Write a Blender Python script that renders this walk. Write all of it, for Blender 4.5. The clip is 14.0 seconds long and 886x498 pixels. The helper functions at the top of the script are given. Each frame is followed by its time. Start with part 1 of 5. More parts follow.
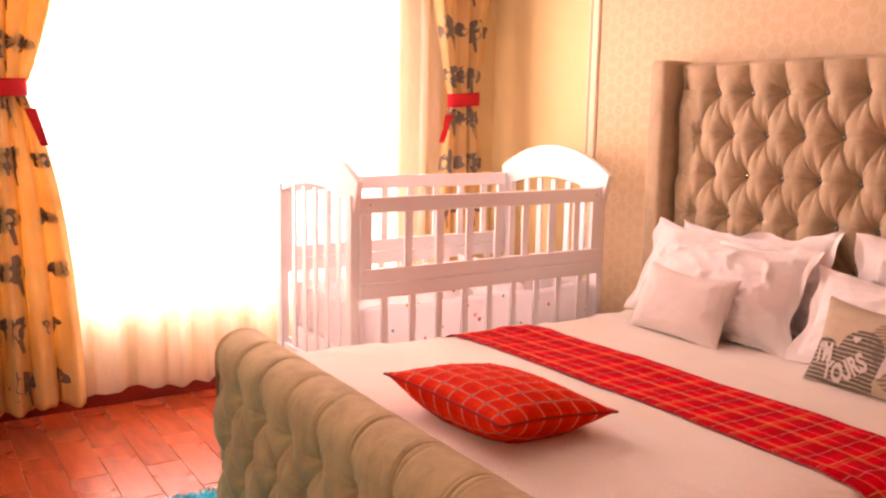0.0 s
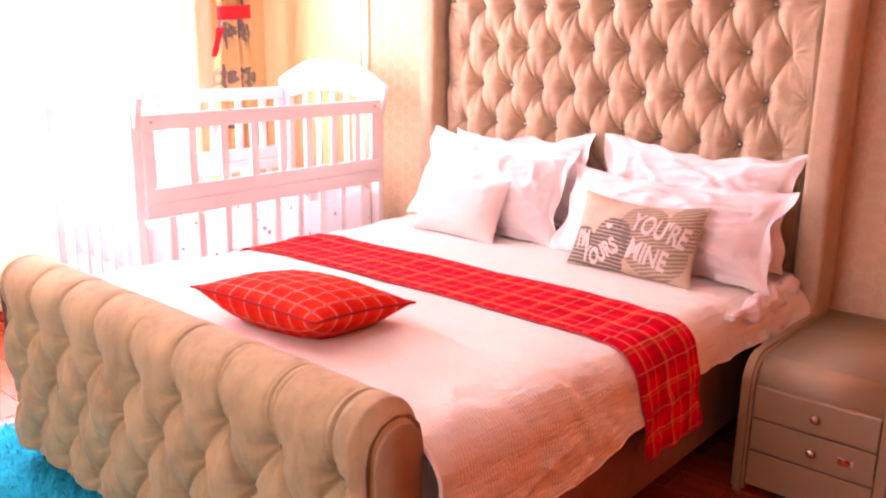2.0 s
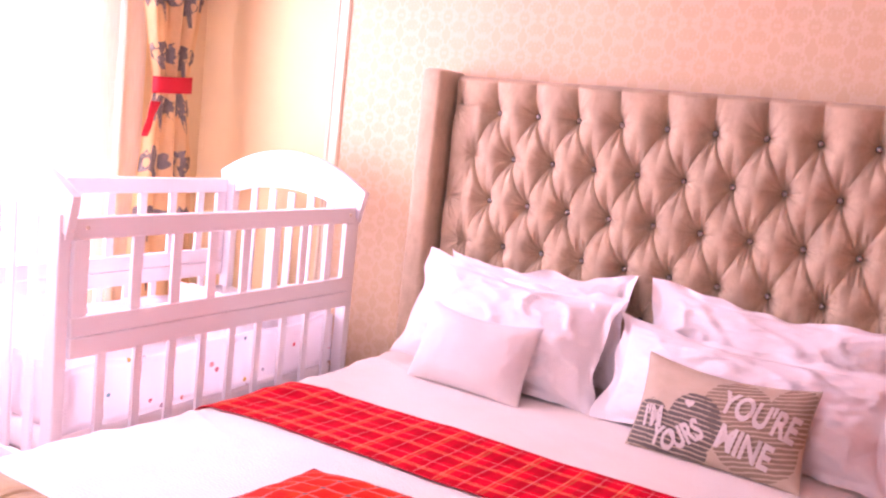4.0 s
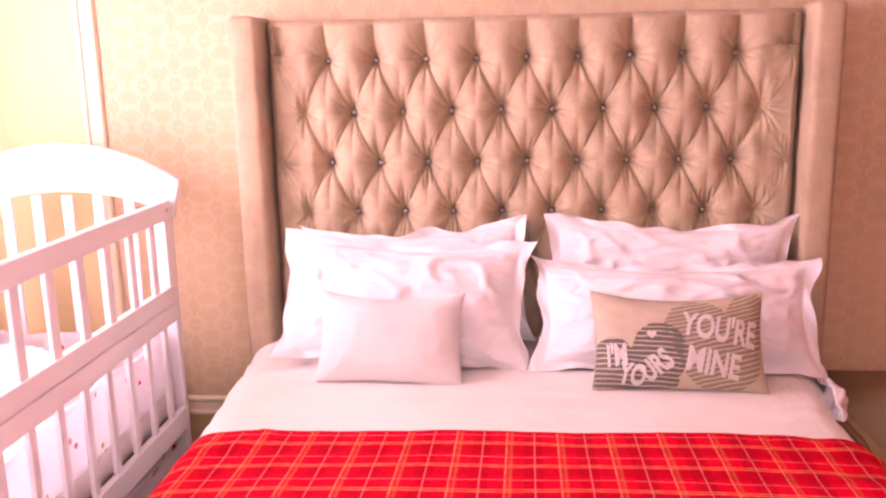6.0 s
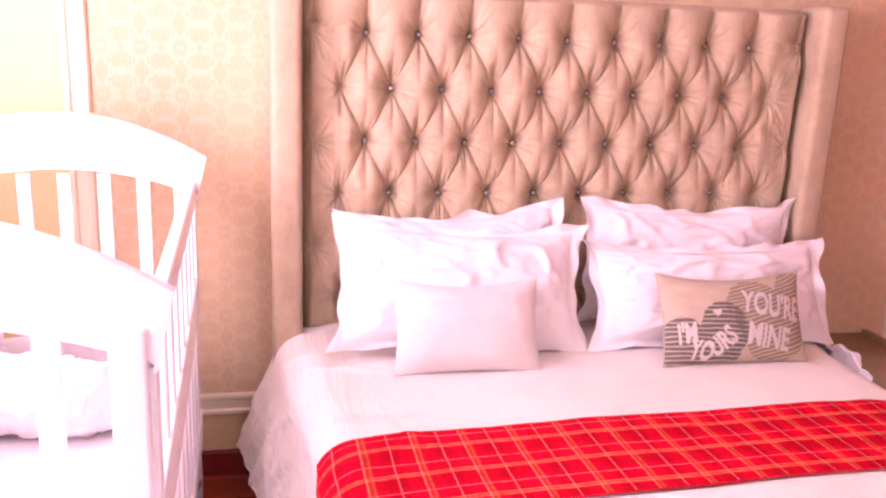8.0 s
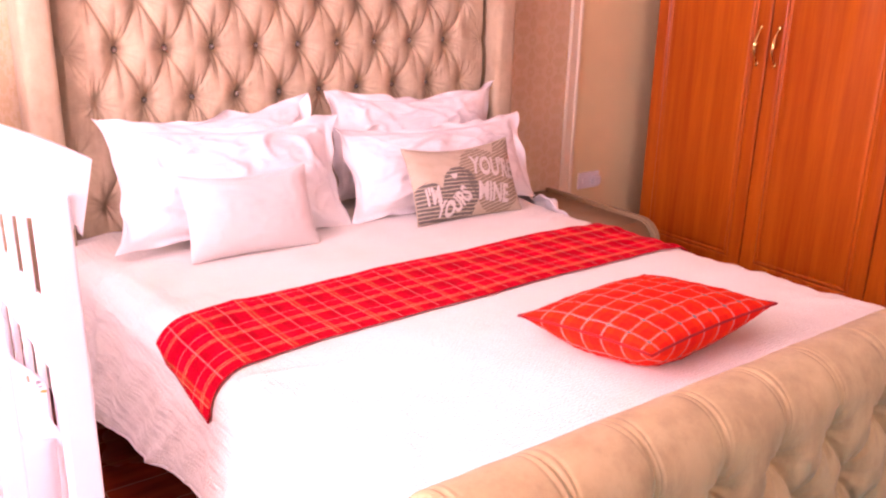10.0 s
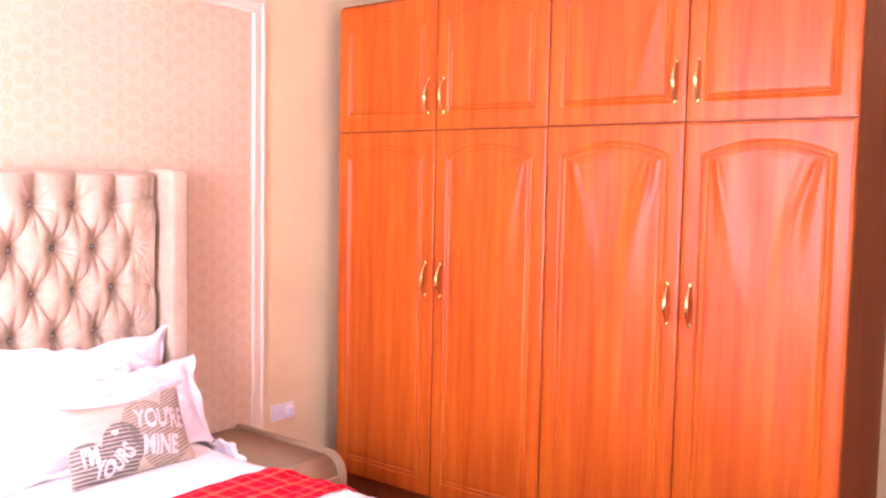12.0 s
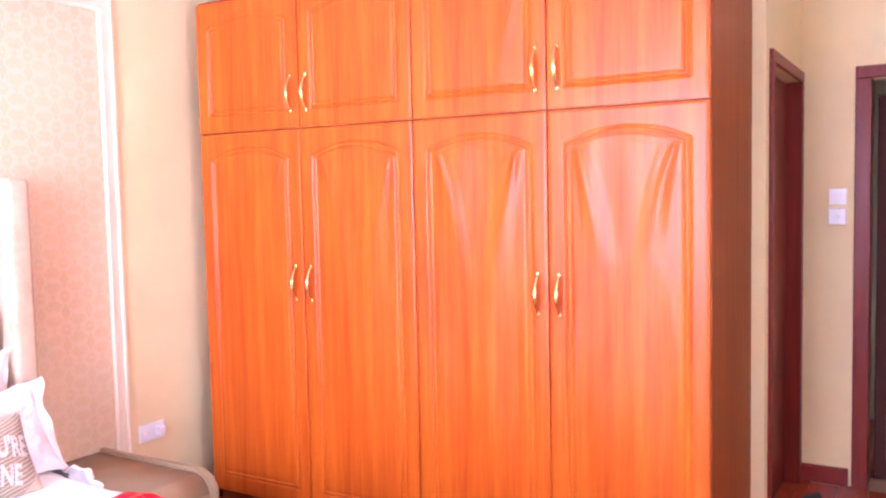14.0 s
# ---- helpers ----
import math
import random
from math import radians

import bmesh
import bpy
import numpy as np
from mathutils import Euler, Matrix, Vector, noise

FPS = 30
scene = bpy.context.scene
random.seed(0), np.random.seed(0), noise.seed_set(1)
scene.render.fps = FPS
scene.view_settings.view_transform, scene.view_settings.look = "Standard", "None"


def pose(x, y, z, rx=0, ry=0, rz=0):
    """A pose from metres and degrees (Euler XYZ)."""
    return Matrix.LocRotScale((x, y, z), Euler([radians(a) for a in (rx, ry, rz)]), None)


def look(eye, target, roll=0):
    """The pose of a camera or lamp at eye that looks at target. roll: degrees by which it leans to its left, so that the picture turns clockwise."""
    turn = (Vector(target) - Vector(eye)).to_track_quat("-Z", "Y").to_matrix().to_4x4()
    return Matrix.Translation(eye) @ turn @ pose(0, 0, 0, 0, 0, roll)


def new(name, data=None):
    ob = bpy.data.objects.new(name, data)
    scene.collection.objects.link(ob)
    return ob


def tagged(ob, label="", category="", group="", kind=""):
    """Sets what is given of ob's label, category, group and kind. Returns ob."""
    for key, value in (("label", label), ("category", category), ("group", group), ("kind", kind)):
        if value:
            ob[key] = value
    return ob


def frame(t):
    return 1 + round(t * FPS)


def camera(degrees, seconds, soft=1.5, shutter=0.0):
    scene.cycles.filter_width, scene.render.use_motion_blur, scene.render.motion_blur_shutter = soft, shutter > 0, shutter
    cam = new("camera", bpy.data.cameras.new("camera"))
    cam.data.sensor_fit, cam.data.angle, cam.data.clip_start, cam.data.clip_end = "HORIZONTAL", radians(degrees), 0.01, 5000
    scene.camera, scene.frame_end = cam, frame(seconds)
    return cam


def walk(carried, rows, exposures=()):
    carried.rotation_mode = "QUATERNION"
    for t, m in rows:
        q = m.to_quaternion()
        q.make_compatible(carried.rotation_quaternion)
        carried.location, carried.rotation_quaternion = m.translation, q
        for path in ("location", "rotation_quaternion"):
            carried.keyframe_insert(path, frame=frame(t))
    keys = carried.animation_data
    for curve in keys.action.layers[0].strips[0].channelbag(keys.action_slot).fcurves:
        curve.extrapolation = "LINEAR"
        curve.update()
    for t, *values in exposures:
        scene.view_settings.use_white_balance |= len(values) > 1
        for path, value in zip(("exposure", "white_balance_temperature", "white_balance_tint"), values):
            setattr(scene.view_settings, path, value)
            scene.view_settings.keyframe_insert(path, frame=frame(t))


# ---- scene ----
cam = camera(55.2, 14.0, soft=2.2)
PATH = [
    (0, (-3.038, -1.829, 1.439), (-1.962, -0.17, 1.135), 1.1),
    (0.5, (-3.089, -1.82, 1.425), (-1.889, -0.279, 0.996), 1.9),
    (1, (-3.161, -1.855, 1.444), (-1.828, -0.434, 0.993), 1.0),
    (1.5, (-3.213, -1.906, 1.453), (-1.79, -0.579, 0.991), 1.1),
    (2, (-3.2, -1.895, 1.442), (-1.74, -0.619, 0.952), 0.9),
    (2.5, (-3.138, -1.744, 1.44), (-1.634, -0.529, 0.931), 0.7),
    (3, (-3.023, -1.498, 1.49), (-1.469, -0.29, 1.135), 2.8),
    (5.5, (-2.936, -0.215, 1.470), (-1.036, 0.283, 1.098), 2.8),
    (6, (-2.905, -0.0, 1.527), (-0.957, 0.197, 1.117), -1.2),
    (6.5, (-2.831, 0.266, 1.497), (-0.871, 0.265, 1.100), -0.6),
    (7, (-2.744, 0.546, 1.574), (-0.807, 0.446, 1.090), 0.2),
    (9.5, (-2.922, 1.446, 1.54), (-1.26, 0.439, 1.069), 2.2),
    (10, (-2.986, 1.492, 1.498), (-1.452, 0.369, 0.875), 1.4),
    (10.5, (-3.034, 1.482, 1.461), (-1.612, 0.234, 0.812), 2.6),
    (11, (-3.085, 1.422, 1.5), (-1.725, 0.106, 0.857), 2.3),
    (11.5, (-3.125, 1.378, 1.608), (-1.849, -0.129, 1.286), 1.2),
    (12, (-3.217, 1.303, 1.668), (-2.015, -0.289, 1.521), 1.1),
    (12.5, (-3.254, 1.282, 1.701), (-2.178, -0.404, 1.66), 0.3),
    (13, (-3.302, 1.229, 1.699), (-2.274, -0.486, 1.696), -0.5),
    (13.5, (-3.307, 1.176, 1.661), (-2.281, -0.54, 1.655), -0.7),
    (14, (-3.278, 1.133, 1.63), (-2.266, -0.587, 1.495), -1.2),
]
EXPOSURES = [
    (0.0, -0.86, 8700, 20), (0.5, -0.50, 8400, 21), (1.0, -0.32, 7800, 25), (1.5, 0.0, 7150, 27), (2.0, 0.10, 6700, 30), (2.5, 0.08, 6200, 33), (3.0, -0.12, 5650, 38),
    (5.5, -0.36, 6400, 33), (6.0, -0.30, 6500, 32), (7.0, -0.26, 5850, 35), (9.5, -0.22, 6600, 34), (10.4, -0.20, 6500, 35), (11.0, 0.12, 6000, 30),
    (12.0, 0.70, 5300, 19), (13.4, 0.94, 4900, 12), (14.0, 1.08, 4720, 9),
]
walk(cam, [(t, look(eye, target, roll)) for t, eye, target, roll in PATH], EXPOSURES)

# ---- world, sun and window light ----
SUN_ELEVATION, SUN_AZIMUTH = 52.0, 12.0   # azimuth: degrees from +y towards +x
world = bpy.data.worlds.new("sky")
scene.world = world
world.use_nodes = True
sky = world.node_tree.nodes.new("ShaderNodeTexSky")
sky.sky_type, sky.sun_disc = "NISHITA", False
sky.sun_elevation, sky.sun_rotation = radians(SUN_ELEVATION), radians(SUN_AZIMUTH)
background = world.node_tree.nodes["Background"]
background.inputs["Strength"].default_value = 0.1
world.node_tree.links.new(sky.outputs[0], background.inputs["Color"])


def lamp(name, kind, energy, color, m, **kw):
    data = bpy.data.lights.new(name, kind)
    data.energy, data.color = energy, color
    for key, value in kw.items():
        if key == "size":
            data.shape, data.size, data.size_y = "RECTANGLE", value[0], value[1]
        if key == "angle":
            data.angle = radians(value)
    ob = new(name, data)
    ob.matrix_world = m
    return ob


e, a = radians(SUN_ELEVATION), radians(SUN_AZIMUTH)
toward = Vector((math.sin(a) * math.cos(e), math.cos(a) * math.cos(e), math.sin(e)))
lamp("sun", "SUN", 4.0, (1.0, 0.93, 0.82), look(toward * 20, (0, 0, 0)), angle=0.5)
# the bright sky in the window's opening, behind the sheer curtain
WX0, WX1, WZ0, WZ1 = -2.62, -0.62, 0.50, 2.45
lamp("window_sky", "AREA", 290.0, (1.0, 0.80, 0.98), look(((WX0 + WX1) / 2, 2.60, (WZ0 + WZ1) / 2 + 0.1), ((WX0 + WX1) / 2, 0, 0.75)), size=(WX1 - WX0, WZ1 - WZ0))


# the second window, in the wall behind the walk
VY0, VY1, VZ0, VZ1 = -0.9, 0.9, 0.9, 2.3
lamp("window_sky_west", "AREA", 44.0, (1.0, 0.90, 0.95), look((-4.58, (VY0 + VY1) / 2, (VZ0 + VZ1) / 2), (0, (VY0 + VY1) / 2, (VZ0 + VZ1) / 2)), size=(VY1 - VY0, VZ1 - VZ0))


# ---- materials ----
def nodes_of(name):
    m = bpy.data.materials.new(name)
    m.use_nodes = True
    return m, m.node_tree, m.node_tree.nodes["Principled BSDF"]


def math_node(nt, op, a, b=None, c=None):
    n = nt.nodes.new("ShaderNodeMath")
    n.operation = op
    for i, v in enumerate((a, b, c)):
        if v is None:
            continue
        if isinstance(v, (int, float)):
            n.inputs[i].default_value = v
        else:
            nt.links.new(v, n.inputs[i])
    return n.outputs[0]


def mix_color(nt, fac, a, b, blend="MIX"):
    n = nt.nodes.new("ShaderNodeMix")
    n.data_type, n.blend_type = "RGBA", blend
    for k, v in ((0, fac), (6, a), (7, b)):
        if isinstance(v, (int, float)):
            n.inputs[k].default_value = v
        elif isinstance(v, tuple):
            n.inputs[k].default_value = (*v, 1)
        else:
            nt.links.new(v, n.inputs[k])
    return n.outputs[2]


def coords(nt, scale=(1, 1, 1), kind="Object", rot=(0, 0, 0)):
    tc, mp = nt.nodes.new("ShaderNodeTexCoord"), nt.nodes.new("ShaderNodeMapping")
    mp.inputs["Scale"].default_value = scale
    mp.inputs["Rotation"].default_value = rot
    nt.links.new(tc.outputs[kind], mp.inputs[0])
    return mp.outputs[0]


def noise_node(nt, vec, scale, detail=4, rough=0.55):
    n = nt.nodes.new("ShaderNodeTexNoise")
    n.inputs["Scale"].default_value, n.inputs["Detail"].default_value = scale, detail
    n.inputs["Roughness"].default_value = rough
    nt.links.new(vec, n.inputs["Vector"])
    return n.outputs["Fac"]


def ramp(nt, fac, stops):
    n = nt.nodes.new("ShaderNodeValToRGB")
    while len(n.color_ramp.elements) < len(stops):
        n.color_ramp.elements.new(0.5)
    for el, (p, c) in zip(n.color_ramp.elements, stops):
        el.position, el.color = p, (*c, 1)
    nt.links.new(fac, n.inputs[0])
    return n.outputs["Color"]


def bump(nt, bsdf, height, strength, distance):
    n = nt.nodes.new("ShaderNodeBump")
    n.inputs["Strength"].default_value, n.inputs["Distance"].default_value = strength, distance
    nt.links.new(height, n.inputs["Height"])
    nt.links.new(n.outputs[0], bsdf.inputs["Normal"])


def shade(c, k):
    return tuple(min(1.0, v * k) for v in c)


def surface(name, color, rough=0.6, grain=60, vary=0.12, big=2.5, bump_by=0.3, bump_size=0.002, metal=0.0, sheen=0.0, scale=(1, 1, 1), coat=0.0):
    """A plain surface with stains at a large scale and grain at a small one."""
    m, nt, b = nodes_of(name)
    v = coords(nt, scale)
    large, small = noise_node(nt, v, big, 3), noise_node(nt, v, grain, 5)
    c1 = ramp(nt, large, [(0.3, shade(color, 1 - vary)), (0.7, shade(color, 1 + vary))])
    c2 = mix_color(nt, math_node(nt, "MULTIPLY", small, 0.35), c1, shade(color, 1 - 1.5 * vary))
    nt.links.new(c2, b.inputs["Base Color"])
    r = math_node(nt, "MULTIPLY_ADD", large, 0.16, rough - 0.08)
    nt.links.new(r, b.inputs["Roughness"])
    b.inputs["Metallic"].default_value = metal
    b.inputs["Sheen Weight"].default_value = sheen
    b.inputs["Coat Weight"].default_value = coat
    bump(nt, b, small, bump_by, bump_size)
    return m


def wood(name, dark, light, rough=0.3, coat=0.3, stretch=(14, 14, 0.8)):
    m, nt, b = nodes_of(name)
    v = coords(nt, stretch)
    n1, n2 = noise_node(nt, v, 1.6, 6, 0.6), noise_node(nt, v, 9.0, 4, 0.7)
    big = noise_node(nt, coords(nt), 1.2, 2)
    c = ramp(nt, n1, [(0.25, dark), (0.5, tuple((p + q) / 2 for p, q in zip(dark, light))), (0.72, light)])
    c = mix_color(nt, math_node(nt, "MULTIPLY", n2, 0.4), c, dark)
    c = mix_color(nt, math_node(nt, "MULTIPLY", big, 0.3), c, light)
    nt.links.new(c, b.inputs["Base Color"])
    b.inputs["Roughness"].default_value = rough
    b.inputs["Specular IOR Level"].default_value = 0.26
    b.inputs["Coat Weight"].default_value, b.inputs["Coat Roughness"].default_value = coat, 0.2
    bump(nt, b, n2, 0.08, 0.001)
    return m


def velvet(name, color, blotch=0.5):
    m, nt, b = nodes_of(name)
    v = coords(nt)
    large, mid, fine = noise_node(nt, v, 5, 5, 0.7), noise_node(nt, v, 28, 4, 0.6), noise_node(nt, v, 500, 2)
    c = ramp(nt, large, [(0.3, shade(color, 0.82)), (0.7, shade(color, 1.18))])
    nap = ramp(nt, noise_node(nt, coords(nt, (1, 1, 0.35)), 11, 6, 0.75), [(0.42, (0.0, 0.0, 0.0)), (0.62, (1.0, 1.0, 1.0))])
    c = mix_color(nt, ramp(nt, mid, [(0.35, (0.0, 0.0, 0.0)), (0.75, (0.5, 0.5, 0.5))]), c, shade(color, 0.72))
    c = mix_color(nt, math_node(nt, "MULTIPLY", nap, blotch), c, tuple(min(1.0, v * k) for v, k in zip(color, (1.20, 1.24, 1.30))))
    nt.links.new(c, b.inputs["Base Color"])
    b.inputs["Roughness"].default_value = 0.85
    b.inputs["Sheen Weight"].default_value, b.inputs["Sheen Roughness"].default_value = 0.12, 0.4
    bump(nt, b, fine, 0.15, 0.001)
    return m


def stripe(nt, u, period, offset, width):
    """1 inside a stripe of this width, repeated."""
    f = math_node(nt, "FRACT", math_node(nt, "MULTIPLY_ADD", u, 1.0 / period, offset))
    return math_node(nt, "LESS_THAN", f, width / period)


def tartan(name, base, second, lines, rough=0.85, blots=None):
    """Woven check from the UV map, in metres. lines: (axis, period, offset, width, color, weight)."""
    m, nt, b = nodes_of(name)
    uv = coords(nt, kind="UV")
    sep = nt.nodes.new("ShaderNodeSeparateXYZ")
    nt.links.new(uv, sep.inputs[0])
    c = mix_color(nt, noise_node(nt, uv, 9, 3), base, second)
    for axis, period, offset, width, color, weight in lines:
        s = stripe(nt, sep.outputs[axis], period, offset, width)
        wear = math_node(nt, "MULTIPLY_ADD", noise_node(nt, uv, 45 + 11 * axis, 3), 1.7, -0.15)
        k = math_node(nt, "MINIMUM", math_node(nt, "MULTIPLY", math_node(nt, "MULTIPLY", s, weight), wear), 1.0)
        c = mix_color(nt, k, c, color)
    if blots:
        period, ou, ov, width, color = blots
        both = math_node(nt, "MULTIPLY", stripe(nt, sep.outputs[0], period, ou, width), stripe(nt, sep.outputs[1], period, ov, width))
        c = mix_color(nt, math_node(nt, "MULTIPLY", both, 0.75), c, color)
    nt.links.new(c, b.inputs["Base Color"])
    b.inputs["Roughness"].default_value = rough
    b.inputs["Sheen Weight"].default_value = 0.0
    b.inputs["Specular IOR Level"].default_value = 0.06
    weave = nt.nodes.new("ShaderNodeTexWave")
    weave.inputs["Scale"].default_value, weave.inputs["Distortion"].default_value = 260, 1.0
    nt.links.new(uv, weave.inputs["Vector"])
    bump(nt, b, weave.outputs["Fac"], 0.15, 0.001)
    return m


def bedspread_material():
    m, nt, b = nodes_of("ribbed_cotton")
    uv = coords(nt, kind="UV")
    w = nt.nodes.new("ShaderNodeTexWave")
    w.bands_direction = "X"
    w.inputs["Scale"].default_value, w.inputs["Distortion"].default_value = 30, 6.0
    w.inputs["Detail"].default_value, w.inputs["Detail Scale"].default_value = 3, 3
    nt.links.new(uv, w.inputs["Vector"])
    n = noise_node(nt, uv, 4, 4)
    c = ramp(nt, n, [(0.3, (0.92, 0.87, 0.78)), (0.7, (0.96, 0.93, 0.86))])
    c = mix_color(nt, math_node(nt, "MULTIPLY", w.outputs["Fac"], 0.18), c, (0.78, 0.64, 0.50))
    nt.links.new(c, b.inputs["Base Color"])
    b.inputs["Roughness"].default_value = 0.85
    b.inputs["Specular IOR Level"].default_value = 0.2
    b.inputs["Sheen Weight"].default_value = 0.15
    sep = nt.nodes.new("ShaderNodeSeparateXYZ")
    nt.links.new(uv, sep.inputs[0])
    hanging = math_node(nt, "MULTIPLY_ADD", math_node(nt, "ABSOLUTE", sep.outputs[1]), 3.5, -2.2)
    hanging = math_node(nt, "MAXIMUM", math_node(nt, "MINIMUM", hanging, 1.0), 0.06)
    streak = noise_node(nt, coords(nt, (1.3, 6, 1), "UV", (0, 0, 0.75)), 1.0, 5, 0.6)
    streak2 = noise_node(nt, coords(nt, (1.6, 10, 1), "UV", (0, 0, 0.45)), 1.0, 4, 0.6)
    ridge = math_node(nt, "ADD", math_node(nt, "ABSOLUTE", math_node(nt, "SUBTRACT", streak, 0.5)), math_node(nt, "ABSOLUTE", math_node(nt, "SUBTRACT", streak2, 0.5)))
    creases = math_node(nt, "MULTIPLY", math_node(nt, "MULTIPLY", ridge, hanging), -24.0)
    relief = math_node(nt, "ADD", w.outputs["Fac"], math_node(nt, "MULTIPLY", noise_node(nt, uv, 12, 5), 2.5))
    bump(nt, b, math_node(nt, "ADD", relief, creases), 0.32, 0.006)
    return m


def wallpaper_material():
    """Beige damask: soft mirrored medallions in rows."""
    m, nt, b = nodes_of("damask_wallpaper")
    v = coords(nt)
    sep = nt.nodes.new("ShaderNodeSeparateXYZ")
    nt.links.new(v, sep.inputs[0])
    y = math_node(nt, "PINGPONG", sep.outputs[1], 0.060)
    z = math_node(nt, "PINGPONG", sep.outputs[2], 0.075)
    comb = nt.nodes.new("ShaderNodeCombineXYZ")
    nt.links.new(y, comb.inputs[1])
    nt.links.new(z, comb.inputs[2])
    pat = noise_node(nt, comb.outputs[0], 48, 3, 0.6)
    edge = ramp(nt, pat, [(0.46, (0, 0, 0)), (0.54, (1, 1, 1))])
    large = noise_node(nt, v, 2, 3)
    c = ramp(nt, large, [(0.3, (0.63, 0.47, 0.27)), (0.7, (0.71, 0.54, 0.32))])
    c = mix_color(nt, math_node(nt, "MULTIPLY", edge, 0.7), c, (0.75, 0.60, 0.42))
    c = mix_color(nt, math_node(nt, "MULTIPLY", noise_node(nt, v, 120, 4), 0.3), c, (0.58, 0.38, 0.21))
    nt.links.new(c, b.inputs["Base Color"])
    b.inputs["Roughness"].default_value = 0.6
    bump(nt, b, edge, 0.3, 0.001)
    return m


def sheer_material():
    m, nt, b = nodes_of("sheer_voile")
    out = nt.nodes["Material Output"]
    tl, tp, df, m1, m2 = (nt.nodes.new("ShaderNode" + n) for n in ("BsdfTranslucent", "BsdfTransparent", "BsdfDiffuse", "MixShader", "MixShader"))
    weave = noise_node(nt, coords(nt, (60, 60, 4)), 3, 3)
    col = ramp(nt, weave, [(0.3, (0.86, 0.76, 0.62)), (0.7, (0.93, 0.86, 0.74))])
    for n in (tl, df):
        nt.links.new(col, n.inputs["Color"])
    m1.inputs[0].default_value, m2.inputs[0].default_value = 0.35, 0.32
    nt.links.new(tl.outputs[0], m1.inputs[1])
    nt.links.new(df.outputs[0], m1.inputs[2])
    nt.links.new(m1.outputs[0], m2.inputs[1])
    nt.links.new(tp.outputs[0], m2.inputs[2])
    nt.links.new(m2.outputs[0], out.inputs["Surface"])
    return m


def curtain_material():
    m, nt, b = nodes_of("yellow_printed_cotton")
    out = nt.nodes["Material Output"]
    v = coords(nt)
    c = ramp(nt, noise_node(nt, v, 6, 4), [(0.3, (0.78, 0.54, 0.24)), (0.7, (0.86, 0.66, 0.34))])
    nt.links.new(c, b.inputs["Base Color"])
    b.inputs["Roughness"].default_value = 0.85
    tl, mx = nt.nodes.new("ShaderNodeBsdfTranslucent"), nt.nodes.new("ShaderNodeMixShader")
    nt.links.new(c, tl.inputs["Color"])
    mx.inputs[0].default_value = 0.4
    nt.links.new(b.outputs[0], mx.inputs[1])
    nt.links.new(tl.outputs[0], mx.inputs[2])
    nt.links.new(mx.outputs[0], out.inputs["Surface"])
    bump(nt, b, noise_node(nt, v, 300, 2), 0.2, 0.001)
    return m


def striped_print():
    m, nt, b = nodes_of("striped_grey_print")
    w = nt.nodes.new("ShaderNodeTexWave")
    w.inputs["Scale"].default_value, w.inputs["Distortion"].default_value = 28, 5
    nt.links.new(coords(nt, kind="UV"), w.inputs["Vector"])
    c = ramp(nt, w.outputs["Fac"], [(0.35, (0.07, 0.06, 0.06)), (0.6, (0.33, 0.28, 0.22))])
    nt.links.new(c, b.inputs["Base Color"])
    b.inputs["Roughness"].default_value = 0.9
    return m


def cushion_print():
    """Beige linen with two hatched grey hearts, from the UV map (0 to 1 over the face)."""
    m, nt, b = nodes_of("linen_with_hatched_hearts")
    uv = coords(nt, kind="UV")
    sep = nt.nodes.new("ShaderNodeSeparateXYZ")
    nt.links.new(uv, sep.inputs[0])
    u, v = sep.outputs[0], sep.outputs[1]
    c = ramp(nt, noise_node(nt, uv, 5, 3), [(0.3, (0.52, 0.43, 0.30)), (0.7, (0.60, 0.51, 0.38))])

    def disc(cu, cv, ru, rv):
        du = math_node(nt, "MULTIPLY", math_node(nt, "SUBTRACT", u, cu), 1 / ru)
        dv = math_node(nt, "MULTIPLY", math_node(nt, "SUBTRACT", v, cv), 1 / rv)
        rough_edge = math_node(nt, "MULTIPLY_ADD", noise_node(nt, uv, 30, 2), 0.3, 0.85)
        return math_node(nt, "LESS_THAN", math_node(nt, "ADD", math_node(nt, "MULTIPLY", du, du), math_node(nt, "MULTIPLY", dv, dv)), rough_edge)

    def hatch(period, slope, fill):
        k = math_node(nt, "ADD", math_node(nt, "MULTIPLY", u, slope), v)
        k = math_node(nt, "MULTIPLY_ADD", noise_node(nt, uv, 6, 2), 0.05, k)
        return math_node(nt, "LESS_THAN", math_node(nt, "FRACT", math_node(nt, "MULTIPLY", k, 1 / period)), fill)

    left = math_node(nt, "MAXIMUM", disc(0.10, 0.24, 0.14, 0.28), disc(0.38, 0.36, 0.16, 0.32))
    left = math_node(nt, "MAXIMUM", left, disc(0.25, 0.08, 0.24, 0.26))
    right = math_node(nt, "MAXIMUM", disc(0.60, 0.62, 0.19, 0.34), disc(0.90, 0.68, 0.14, 0.34))
    right = math_node(nt, "MAXIMUM", right, disc(0.74, 0.32, 0.24, 0.34))
    c = mix_color(nt, math_node(nt, "MULTIPLY", right, hatch(0.05, -0.45, 0.66)), c, (0.30, 0.24, 0.16))
    c = mix_color(nt, math_node(nt, "MULTIPLY", left, hatch(0.05, 0.12, 0.74)), c, (0.155, 0.14, 0.115))
    nt.links.new(c, b.inputs["Base Color"])
    b.inputs["Roughness"].default_value = 0.9
    bump(nt, b, noise_node(nt, uv, 120, 3), 0.3, 0.002)
    return m


